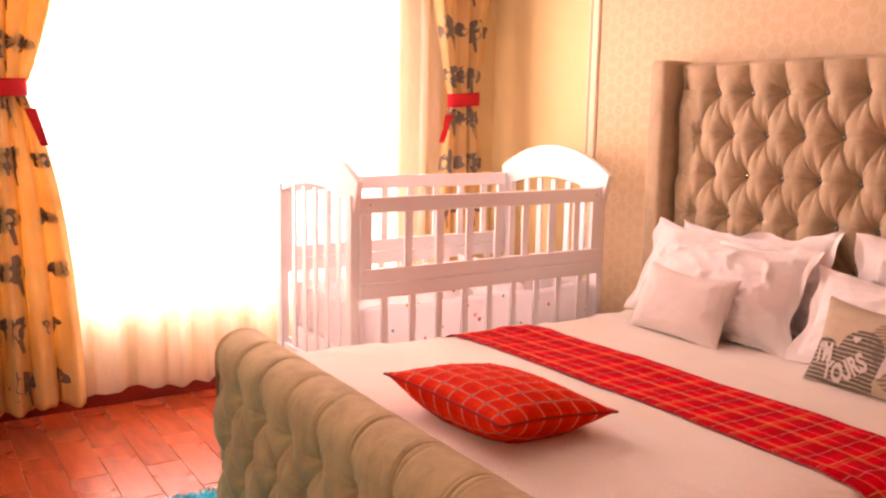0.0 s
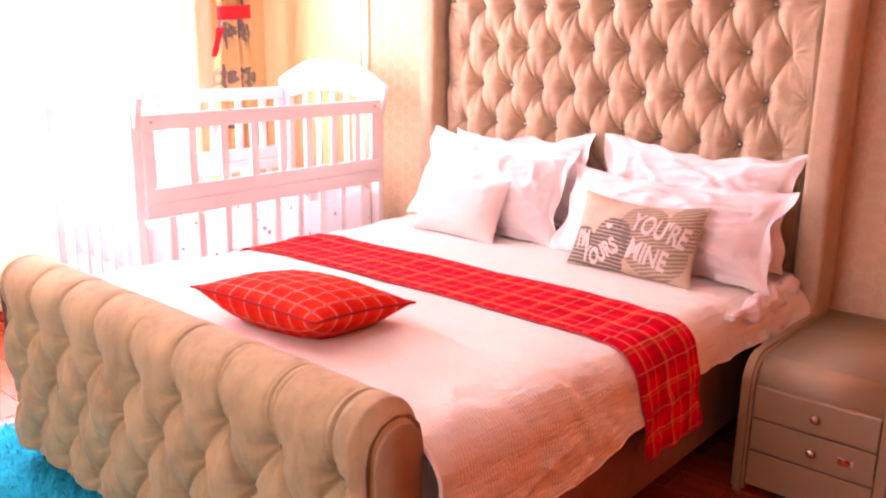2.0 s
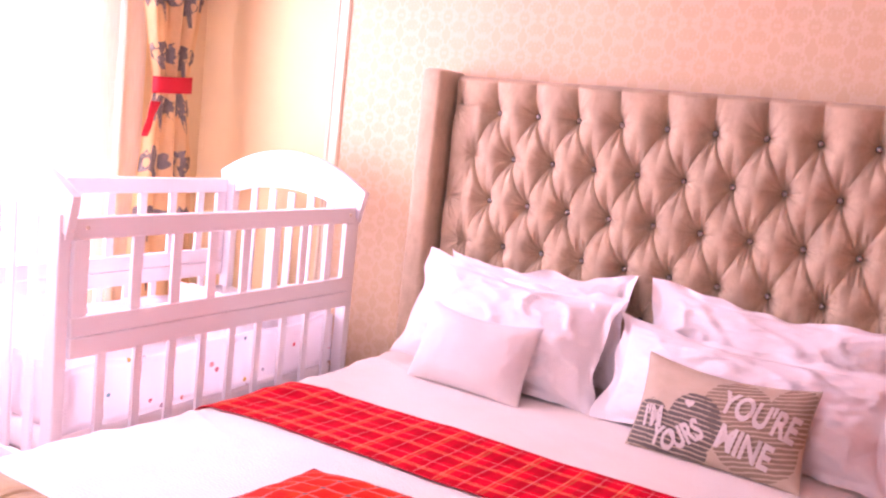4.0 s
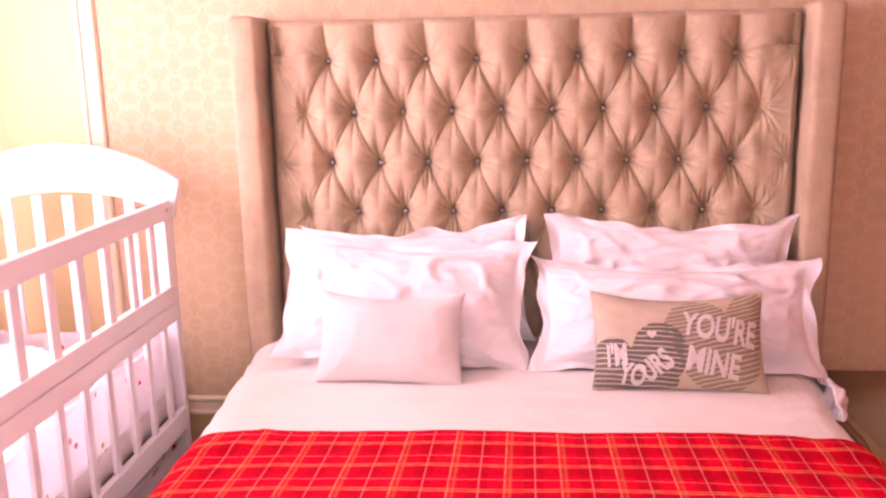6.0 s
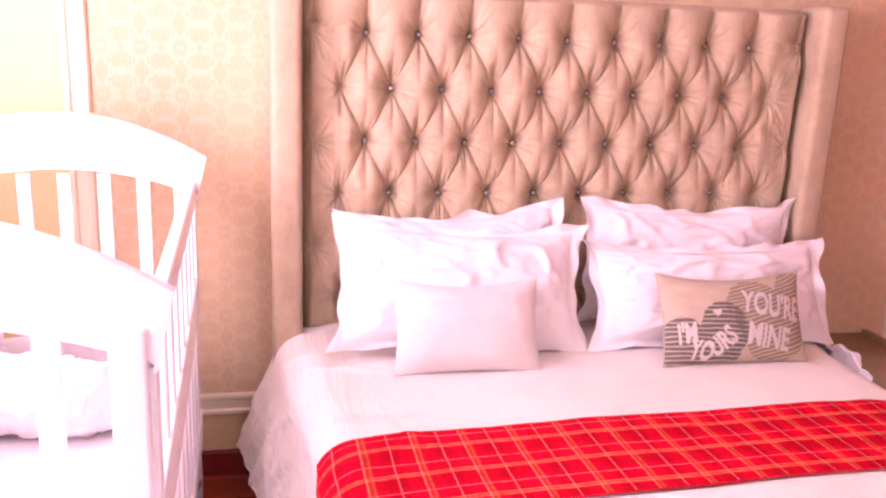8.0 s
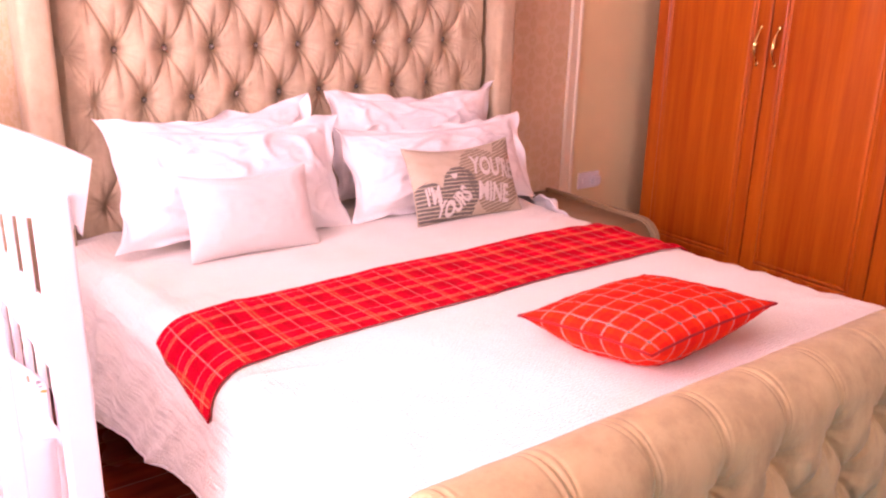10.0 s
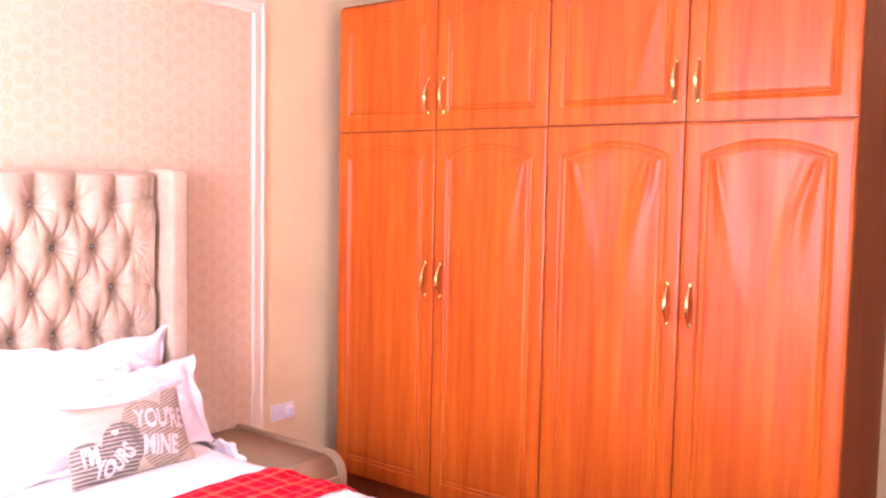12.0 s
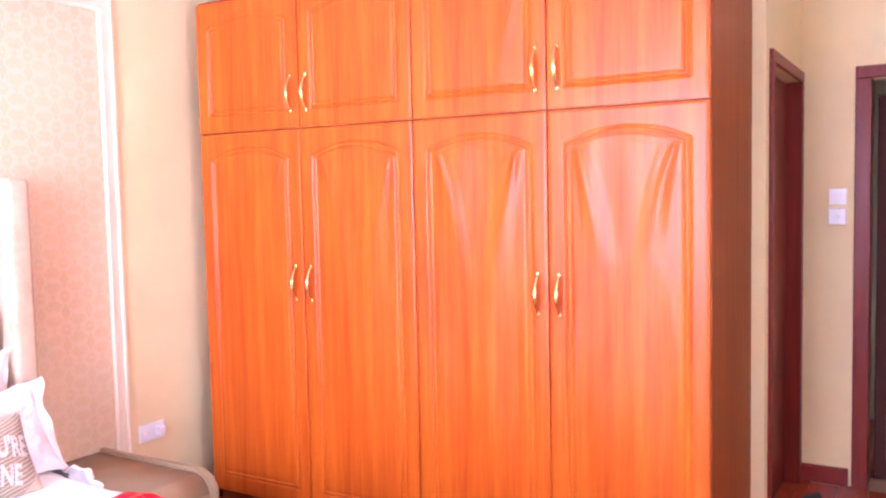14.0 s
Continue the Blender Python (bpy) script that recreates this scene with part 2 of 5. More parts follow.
def print_on_white(name, spots, scale, share=0.35, size=0.33):
    """White cotton with scattered small coloured prints; share: how many cells carry one."""
    m, nt, b = nodes_of(name)
    v = coords(nt)
    vo = nt.nodes.new("ShaderNodeTexVoronoi")
    vo.inputs["Scale"].default_value = scale
    nt.links.new(v, vo.inputs["Vector"])
    sep = nt.nodes.new("ShaderNodeSeparateXYZ")
    nt.links.new(vo.outputs["Color"], sep.inputs[0])
    hue = ramp(nt, sep.outputs[0], spots)
    edge = math_node(nt, "MULTIPLY_ADD", noise_node(nt, v, 60, 2), size * 0.8, size * 0.6)
    spot = math_node(nt, "MULTIPLY", math_node(nt, "LESS_THAN", vo.outputs["Distance"], edge), math_node(nt, "LESS_THAN", sep.outputs[1], share))
    c = mix_color(nt, spot, (0.88, 0.85, 0.86), hue)
    nt.links.new(c, b.inputs["Base Color"])
    b.inputs["Roughness"].default_value = 0.85
    tl, mx = nt.nodes.new("ShaderNodeBsdfTranslucent"), nt.nodes.new("ShaderNodeMixShader")
    nt.links.new(c, tl.inputs["Color"])
    mx.inputs[0].default_value = 0.6
    nt.links.new(b.outputs[0], mx.inputs[1])
    nt.links.new(tl.outputs[0], mx.inputs[2])
    nt.links.new(mx.outputs[0], nt.nodes["Material Output"].inputs["Surface"])
    return m


def rug_material():
    m, nt, b = nodes_of("turquoise_pile")
    v = coords(nt)
    c = ramp(nt, noise_node(nt, v, 9, 4), [(0.3, (0.0, 0.50, 0.68)), (0.7, (0.0, 0.74, 0.94))])
    nt.links.new(c, b.inputs["Base Color"])
    b.inputs["Roughness"].default_value = 1.0
    b.inputs["Specular IOR Level"].default_value = 0.1
    return m


def floor_material():
    m, nt, b = nodes_of("red_brown_wood_look_tile")
    v = coords(nt, (9, 1.2, 9))
    info = nt.nodes.new("ShaderNodeObjectInfo")
    n1, n2 = noise_node(nt, v, 2.5, 6, 0.65), noise_node(nt, coords(nt), 1.4, 3)
    c = ramp(nt, n1, [(0.28, (0.17, 0.018, 0.006)), (0.72, (0.40, 0.065, 0.020))])
    c = mix_color(nt, math_node(nt, "MULTIPLY", info.outputs["Random"], 0.4), c, (0.46, 0.085, 0.03))
    nt.links.new(c, b.inputs["Base Color"])
    nt.links.new(math_node(nt, "MULTIPLY_ADD", n2, 0.15, 0.2), b.inputs["Roughness"])
    bump(nt, b, n1, 0.06, 0.001)
    return m


def glass_material():
    m, nt, b = nodes_of("window_glass")
    b.inputs["Transmission Weight"].default_value, b.inputs["Roughness"].default_value = 1.0, 0.0
    b.inputs["IOR"].default_value = 1.45
    return m


M = {
    "wall": surface("cream_wall_paint", (0.80, 0.64, 0.34), 0.6, 90, 0.06),
    "ceiling": surface("white_ceiling_paint", (0.80, 0.76, 0.74), 0.8, 90, 0.03),
    "cornice": surface("white_gypsum", (0.82, 0.78, 0.76), 0.6, 60, 0.03),
    "trim": surface("cream_moulding_paint", (0.82, 0.72, 0.52), 0.45, 60, 0.05),
    "paper": wallpaper_material(),
    "skirting": surface("red_brown_gloss_tile", (0.22, 0.02, 0.012), 0.25, 30, 0.2),
    "floor": floor_material(),
    "grout": surface("tan_grout", (0.42, 0.22, 0.12), 0.9, 80, 0.2),
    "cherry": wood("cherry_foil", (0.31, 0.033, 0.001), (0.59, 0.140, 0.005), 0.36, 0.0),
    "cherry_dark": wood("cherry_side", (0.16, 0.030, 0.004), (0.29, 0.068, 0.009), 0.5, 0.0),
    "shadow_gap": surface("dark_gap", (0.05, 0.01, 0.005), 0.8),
    "mahogany": wood("mahogany_gloss", (0.11, 0.010, 0.005), (0.22, 0.025, 0.012), 0.4, 0.05),
    "brass": surface("polished_brass", (0.83, 0.58, 0.22), 0.22, 40, 0.08, metal=1.0),
    "nickel": surface("brushed_nickel", (0.62, 0.55, 0.45), 0.28, 60, 0.08, metal=1.0),
    "velvet": velvet("taupe_velvet", (0.50, 0.385, 0.245), 0.45),
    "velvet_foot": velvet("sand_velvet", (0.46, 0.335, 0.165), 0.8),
    # velvet_rail: the bed's velvet with low, shaded darkness painted into its colour
    "velvet_rail": velvet("shaded_rail_velvet", (0.28, 0.15, 0.085)),
    # velvet_end: footboard velvet with the shade of its end face put into the colour
    "velvet_end": velvet("shaded_end_velvet", (0.36, 0.225, 0.115), 0.5),
    "crystal": surface("glass_button", (0.55, 0.50, 0.47), 0.12, 60, 0.1, metal=0.7),
    "spread": bedspread_material(),
    "pillow": surface("white_pillowcase", (0.92, 0.87, 0.85), 0.85, 160, 0.03, 3, 0.35, 0.002, sheen=0.15),
    "plush": surface("cream_plush", (0.86, 0.78, 0.73), 0.95, 320, 0.06, 6, 0.7, 0.004, sheen=0.4),
    "linen_print": cushion_print(),
    "linen_seam": surface("linen_seam", (0.50, 0.42, 0.30), 0.9, 90, 0.1),
    "check_seam": surface("dark_red_seam", (0.32, 0.006, 0.008), 0.9, 90, 0.1),
    "runner_seam": surface("red_hem_thread", (0.55, 0.004, 0.014), 0.9, 120, 0.2),
    "letter": surface("white_letter_print", (0.72, 0.66, 0.60), 0.85),
    "white_wood": surface("white_painted_wood", (0.90, 0.87, 0.88), 0.35, 40, 0.03, coat=0.2),
    "sheer": sheer_material(),
    "curtain": curtain_material(),
    "print": striped_print(),
    "red_band": surface("red_tie_cloth", (0.62, 0.01, 0.02), 0.8, 90, 0.2),
    "leather": surface("champagne_leatherette", (0.36, 0.27, 0.15), 0.50, 220, 0.04, 3, 0.2, 0.001),
    "leather_light": surface("champagne_drawer_front", (0.37, 0.28, 0.155), 0.48, 220, 0.05, 3, 0.15, 0.001),
    "sticker": print_on_white("sticker_print", [(0.2, (0.7, 0.05, 0.02)), (0.5, (0.85, 0.55, 0.10)), (0.8, (0.75, 0.2, 0.05))], 60, 1.0, 0.6),
    "rug": rug_material(),
    "plastic": surface("white_plastic", (0.80, 0.76, 0.76), 0.3, 40, 0.02),
    "bag": surface("pale_grey_plastic_bag", (0.62, 0.62, 0.68), 0.4, 30, 0.15),
    "ply": wood("bare_plywood", (0.30, 0.13, 0.06), (0.45, 0.22, 0.11), 0.6, 0.0, (1, 12, 12)),
    "bumper": print_on_white("nursery_print_cotton", [(0.2, (0.75, 0.04, 0.08)), (0.45, (0.15, 0.35, 0.38)), (0.7, (0.80, 0.30, 0.32)), (0.9, (0.55, 0.38, 0.10))], 24, 0.16, 0.22),
    "bumper_band": print_on_white("pink_nursery_band", [(0.2, (0.75, 0.05, 0.12)), (0.5, (0.50, 0.35, 0.18)), (0.8, (0.70, 0.30, 0.35))], 16, 0.7, 0.4),
    "black": surface("black_rubber", (0.02, 0.02, 0.02), 0.6),
    "hall": surface("pale_green_hall_paint", (0.50, 0.50, 0.36), 0.6, 90, 0.05),
    "glass": glass_material(),
    "alu": surface("white_window_frame", (0.75, 0.73, 0.72), 0.4),
    "outside": surface("pale_render", (0.75, 0.70, 0.66), 0.8),
    "earth": surface("pale_paving", (0.42, 0.38, 0.33), 0.9, 12, 0.2, 0.4),
    "tartan": tartan("red_tartan", (0.82, 0.004, 0.016), (0.70, 0.003, 0.030), [
        (0, 0.125, 0.10, 0.045, (0.42, 0.003, 0.012), 0.7), (1, 0.125, 0.30, 0.045, (0.42, 0.003, 0.012), 0.7),
        (0, 0.125, 0.735, 0.017, (0.84, 0.22, 0.07), 0.16), (1, 0.125, 0.745, 0.018, (0.84, 0.22, 0.07), 0.16),
        (0, 0.125, 0.62, 0.0035, (0.88, 0.60, 0.28), 0.46), (0, 0.125, 0.70, 0.0035, (0.88, 0.60, 0.28), 0.50),
        (1, 0.125, 0.62, 0.0035, (0.88, 0.60, 0.28), 0.46), (1, 0.125, 0.72, 0.004, (0.22, 0.26, 0.07), 0.45),
        (0, 0.125, 0.26, 0.003, (0.80, 0.50, 0.45), 0.5), (1, 0.125, 0.16, 0.003, (0.80, 0.50, 0.45), 0.5)]),
    "check": tartan("orange_red_check", (0.90, 0.070, 0.004), (0.70, 0.010, 0.008), [
        (0, 0.060, 0.3, 0.028, (0.60, 0.006, 0.010), 0.5), (1, 0.060, 0.3, 0.028, (0.60, 0.006, 0.010), 0.5),
        (0, 0.060, 0.5, 0.0060, (0.66, 0.34, 0.30), 0.62), (1, 0.060, 0.5, 0.0060, (0.40, 0.30, 0.30), 0.66)], blots=(0.060, 0.545, 0.545, 0.0105, (0.10, 0.17, 0.17))),
}


# ---- building helpers ----
def mesh_ob(name, bm, material, smooth=True):
    me = bpy.data.meshes.new(name)
    bm.to_mesh(me)
    bm.free()
    if smooth:
        for p in me.polygons:
            p.use_smooth = True
    me.materials.append(M[material])
    return new(name, me)


def part(name, bm, material, parent, label="", smooth=False, at=None):
    ob = mesh_ob(name, bm, material, smooth)
    ob.parent = parent
    if at is not None:
        ob.matrix_basis = at
    if label:
        tagged(ob, label)
    return ob


def thing(name, m, label, category, group=""):
    ob = new(name)
    ob.matrix_world = m
    ob.empty_display_size = 0.1
    return tagged(ob, label, category, group)


def structure(name, bm, material, label="", smooth=False):
    return tagged(mesh_ob(name, bm, material, smooth), label, kind="structure")


def box(x0, x1, y0, y1, z0, z1, bevel=0.0, seg=2, bm=None):
    bm = bm or bmesh.new()
    vs = bmesh.ops.create_cube(bm, size=1)["verts"]
    bmesh.ops.scale(bm, verts=vs, vec=(x1 - x0, y1 - y0, z1 - z0))
    bmesh.ops.translate(bm, verts=vs, vec=((x0 + x1) / 2, (y0 + y1) / 2, (z0 + z1) / 2))
    if bevel:
        edges = list({ed for v in vs for ed in v.link_edges})
        bmesh.ops.bevel(bm, geom=edges, offset=bevel, segments=seg, affect="EDGES", profile=0.5)
    return bm


def grid(rows, cols, fn, closed_u=False, bm=None, uv=None):
    """A sheet of rows x cols points fn(i, j) -> (x, y, z). uv(i, j) -> (u, v)."""
    bm = bm or bmesh.new()
    vs = [[bm.verts.new(fn(i, j)) for j in range(cols)] for i in range(rows)]
    layer = bm.loops.layers.uv.verify() if uv else None
    n = cols if closed_u else cols - 1
    for i in range(rows - 1):
        for j in range(n):
            k = (j + 1) % cols
            f = bm.faces.new((vs[i][j], vs[i][k], vs[i + 1][k], vs[i + 1][j]))
            if uv:
                for lp, (p, q) in zip(f.loops, ((i, j), (i, j + 1), (i + 1, j + 1), (i + 1, j))):
                    lp[layer].uv = uv(p, q)
    return bm


def lathe(profile, seg=20, axis="z"):
    bm = bmesh.new()
    rings = []
    for r, h in profile:
        ring = []
        for k in range(seg):
            t = 2 * math.pi * k / seg
            p = (r * math.cos(t), r * math.sin(t), h)
            ring.append(bm.verts.new(p if axis == "z" else (h, p[0], p[1]) if axis == "x" else (p[0], h, p[1])))
        rings.append(ring)
    for a_, b_ in zip(rings, rings[1:]):
        for k in range(seg):
            bm.faces.new((a_[k], a_[(k + 1) % seg], b_[(k + 1) % seg], b_[k]))
    bm.faces.new(rings[0][::-1])
    bm.faces.new(rings[-1])
    bmesh.ops.recalc_face_normals(bm, faces=bm.faces)
    return bm


def tube(points, radii, seg=10):
    bm = bmesh.new()
    rings = []
    pts = [Vector(p) for p in points]
    for i, p in enumerate(pts):
        d = (pts[min(i + 1, len(pts) - 1)] - pts[max(i - 1, 0)]).normalized()
        side = d.cross(Vector((1, 0, 0)) if abs(d.x) < 0.9 else Vector((0, 1, 0))).normalized()
        up = d.cross(side)
        rings.append([bm.verts.new(p + radii[i] * (math.cos(t) * side + math.sin(t) * up)) for t in (2 * math.pi * k / seg for k in range(seg))])
    for a_, b_ in zip(rings, rings[1:]):
        for k in range(seg):
            bm.faces.new((a_[k], a_[(k + 1) % seg], b_[(k + 1) % seg], b_[k]))
    bm.faces.new(rings[0][::-1])
    bm.faces.new(rings[-1])
    bmesh.ops.recalc_face_normals(bm, faces=bm.faces)
    return bm


def sweep(path, profile, closed=False):
    """A moulding along plan points (x, y). profile: closed loop of (inward offset, z); inward is to the left of travel."""
    n = len(path)
    bm = bmesh.new()
    rings = []
    for i, p in enumerate(path):
        p = Vector(p)
        normals = []
        for a_, b_ in (((i - 1) % n, i), (i, (i + 1) % n)):
            if not closed and (b_ == 0 and a_ == n - 1 or a_ == n - 1):
                continue
            d = (Vector(path[b_]) - Vector(path[a_])).normalized()
            normals.append(Vector((-d.y, d.x)))
        m = sum(normals, Vector((0, 0)))
        m = m / (m.dot(normals[0]))
        rings.append([bm.verts.new((p.x + m.x * o, p.y + m.y * o, z)) for o, z in profile])
    k = len(profile)
    for i in range(n if closed else n - 1):
        a_, b_ = rings[i], rings[(i + 1) % n]
        for j in range(k):
            bm.faces.new((a_[j], a_[(j + 1) % k], b_[(j + 1) % k], b_[j]))
    if not closed:
        bm.faces.new(rings[0])
        bm.faces.new(rings[-1][::-1])
    bmesh.ops.recalc_face_normals(bm, faces=bm.faces)
    return bm


T = Matrix.Translation
RND = random.Random(5)

# ---- the room ----
X1, Y1, X0, Y0 = 0.10, 2.47, -4.45, -3.82      # headboard wall, window wall, wall behind, door wall
XR, YR = -2.62, -2.75                          # the recess that holds the wardrobe
H = 3.0
ROOM = [(X1, Y1), (X0, Y1), (X0, Y0), (XR, Y0), (XR, YR), (X1, YR)]


def boxes(lst, bevel=0.0):
    bm = bmesh.new()
    for b6 in lst:
        box(*b6, bevel=bevel, bm=bm)
    return bm


structure("wall_east", box(X1, X1 + 0.15, YR - 0.15, Y1 + 0.15, 0, H), "wall", "cream painted wall behind the bed")
structure("wall_north", boxes([(X0 - 0.15, WX0, Y1, Y1 + 0.2, 0, H), (WX1, X1, Y1, Y1 + 0.2, 0, H), (WX0, WX1, Y1, Y1 + 0.2, 0, WZ0), (WX0, WX1, Y1, Y1 + 0.2, WZ1, H)]), "wall", "cream painted wall with the wide window")
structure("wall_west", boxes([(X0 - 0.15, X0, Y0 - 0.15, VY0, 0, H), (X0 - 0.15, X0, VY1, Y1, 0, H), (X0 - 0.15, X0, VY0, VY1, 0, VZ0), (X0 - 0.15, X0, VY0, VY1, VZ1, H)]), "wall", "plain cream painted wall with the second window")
structure("wall_recess", box(XR + 0.12, X1, YR - 0.12, YR, 0, H), "wall", "cream painted wall behind the wardrobe")
DY0, DY1, DH = -3.75, -2.89, 2.17
structure("wall_partition", boxes([(XR, XR + 0.12, DY1, YR, 0, H), (XR, XR + 0.12, Y0 - 0.15, DY0, 0, H), (XR, XR + 0.12, DY0, DY1, DH, H)]), "wall", "cream painted short wall with a narrow doorway")
EX1, EX0, EH = -2.95, -3.85, 2.17
structure("wall_south", boxes([(EX1, XR, Y0 - 0.15, Y0, 0, H), (X0, EX0, Y0 - 0.15, Y0, 0, H), (EX0, EX1, Y0 - 0.15, Y0, EH, H)]), "wall", "cream painted wall with switches beside the doorway")
structure("ceiling", box(X0 - 0.15, X1 + 0.15, Y0 - 0.15, Y1 + 0.2, H, H + 0.12), "ceiling", "white painted flat ceiling")
structure("floor", box(X0 - 0.15, X1 + 0.15, Y0 - 2.0, Y1 + 0.2, -0.15, -0.004), "grout", "floor of dark red wood-look tiles with tan grout")
structure("cornice", sweep(ROOM, [(0, H), (0.12, H), (0.12, H - 0.018), (0.095, H - 0.03), (0.08, H - 0.055), (0.05, H - 0.075), (0.03, H - 0.085), (0.03, H - 0.105), (0.012, H - 0.115), (0, H - 0.13)], closed=True), "cornice", "white moulded gypsum cornice")
skirt = [(0, 0), (0.014, 0), (0.014, 0.085), (0.008, 0.095), (0, 0.095)]
structure("skirting_east", sweep([(X1, YR), (X1, Y1), (X0, Y1), (X0, Y0), (EX0 - 0.08, Y0)], skirt), "skirting", "dark red glazed skirting")
structure("skirting_south", sweep([(EX1 + 0.08, Y0), (XR, Y0)], skirt), "skirting", "dark red glazed skirting")
structure("wallpaper", box(X1 - 0.003, X1, -1.50, 1.54, 0.30, 2.50), "paper", "beige damask wallpaper panel")


def frame_moulding(y0, y1, z0, z1, w):
    """A picture-frame moulding on the east wall, mitred at its corners."""
    prof = [(0, 0), (0, 0.010), (0.006, 0.018), (0.018, 0.018), (0.024, 0.011), (w - 0.024, 0.011), (w - 0.018, 0.018), (w - 0.006, 0.018), (w, 0.010), (w, 0)]
    bm = bmesh.new()
    corners = [(y0, z0, 1, 1), (y1, z0, -1, 1), (y1, z1, -1, -1), (y0, z1, 1, -1)]
    rings = [[bm.verts.new((X1 - 0.0005 - h, y + sy * o, z + sz * o)) for o, h in prof] for y, z, sy, sz in corners]
    k = len(prof)
    for i in range(4):
        a_, b_ = rings[i], rings[(i + 1) % 4]
        for j in range(k):
            bm.faces.new((a_[j], a_[(j + 1) % k], b_[(j + 1) % k], b_[j]))
    bmesh.ops.recalc_face_normals(bm, faces=bm.faces)
    return bm


structure("wall_moulding", frame_moulding(-1.575, 1.615, 0.235, 2.575, 0.08), "trim", "cream moulding framing the wallpaper")

# window
window = thing("window_1", T((0, 0, 0)), "wide window behind the sheer curtain", "window")
tagged(window, kind="structure")
fw = 0.05
for nm, b6 in (("window_frame", (WX0, WX1, Y1 + 0.09, Y1 + 0.15, WZ0, WZ0 + fw)), ("window_frame", (WX0, WX1, Y1 + 0.09, Y1 + 0.15, WZ1 - fw, WZ1)),
               ("window_frame", (WX0, WX0 + fw, Y1 + 0.09, Y1 + 0.15, WZ0 + fw, WZ1 - fw)), ("window_frame", (WX1 - fw, WX1, Y1 + 0.09, Y1 + 0.15, WZ0 + fw, WZ1 - fw)),
               ("mullion", ((WX0 + WX1) / 2 - 0.025, (WX0 + WX1) / 2 + 0.025, Y1 + 0.09, Y1 + 0.15, WZ0 + fw, WZ1 - fw))):
    part(nm, box(*b6, bevel=0.004), "alu", window)
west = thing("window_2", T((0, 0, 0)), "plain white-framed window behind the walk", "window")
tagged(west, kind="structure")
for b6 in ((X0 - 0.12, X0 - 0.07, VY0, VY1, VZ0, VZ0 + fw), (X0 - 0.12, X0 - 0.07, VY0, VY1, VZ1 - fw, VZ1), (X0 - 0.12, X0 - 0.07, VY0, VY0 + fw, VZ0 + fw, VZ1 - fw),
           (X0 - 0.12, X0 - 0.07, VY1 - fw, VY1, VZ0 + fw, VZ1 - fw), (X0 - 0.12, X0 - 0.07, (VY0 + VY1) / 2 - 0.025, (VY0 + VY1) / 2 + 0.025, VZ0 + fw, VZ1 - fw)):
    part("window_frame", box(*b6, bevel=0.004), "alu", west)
for xa, xb in ((WX0 + fw, (WX0 + WX1) / 2 - 0.025), ((WX0 + WX1) / 2 + 0.025, WX1 - fw)):
    pane = part("pane", box(xa, xb, Y1 + 0.118, Y1 + 0.122, WZ0 + fw, WZ1 - fw), "glass", window)
    pane.visible_shadow = False
structure("ground", box(-60, 60, Y1 + 0.3, 120, -0.6, -0.5), "earth", "pale paved ground outside")


# doors
def door_frame(m, w, h, depth, fw, label, name):
    d = thing(name, m, label, "door")
    tagged(d, kind="structure")
    for nm, b6 in (("door_jamb", (-fw, 0.012, -0.018, depth, 0, h + 0.0)), ("door_jamb", (w - 0.012, w + fw, -0.018, depth, 0, h + 0.0)), ("door_head", (-fw, w + fw, -0.018, depth, h + 0.001, h + fw))):
        part(nm, box(*b6, bevel=0.004), "mahogany", d)
    return d


door_a = door_frame(T((XR, DY1, 0)) @ Matrix.Rotation(radians(-90), 4, "Z"), DY1 - DY0, DH, 0.12, 0.055, "dark mahogany door in a narrow frame", "door_1")
part("door_leaf", box(0.014, DY1 - DY0 - 0.014, 0.06, 0.10, 0.01, DH - 0.004, 0.004), "mahogany", door_a)
door_b = door_frame(T((EX1, Y0, 0)) @ Matrix.Rotation(radians(180), 4, "Z"), EX1 - EX0, EH, 0.15, 0.065, "dark mahogany door frame with a doorway to the hall", "door_2")
structure("hall_wall", boxes([(EX0 - 0.5, EX1 + 0.3, Y0 - 1.6, Y0 - 1.5, 0, 2.6), (EX0 - 0.6, EX0 - 0.5, Y0 - 1.6, Y0 - 0.15, 0, 2.6), (EX1 + 0.2, EX1 + 0.3, Y0 - 1.5, Y0 - 0.15, 0, 2.6)]), "hall", "pale green wall of the hall beyond")
structure("hall_ceiling", box(EX0 - 0.6, EX1 + 0.3, Y0 - 1.6, Y0 - 0.15, 2.6, 2.7), "ceiling", "hall ceiling")
hall_frame = thing("hall_screen", T((EX1 - 0.03, Y0 - 0.19, 0)), "dark brown framed screen door standing open", "door")
for b6 in ((-0.06, 0, -0.04, 0, 0, 2.1), (-0.60, -0.54, -0.04, 0, 0, 2.1), (-0.54, -0.06, -0.04, 0, 0.02, 0.10), (-0.54, -0.06, -0.04, 0, 0.50, 0.62), (-0.54, -0.06, -0.04, 0, 2.0, 2.1)):
    part("screen_rail", box(*b6, bevel=0.003), "shadow_gap", hall_frame)

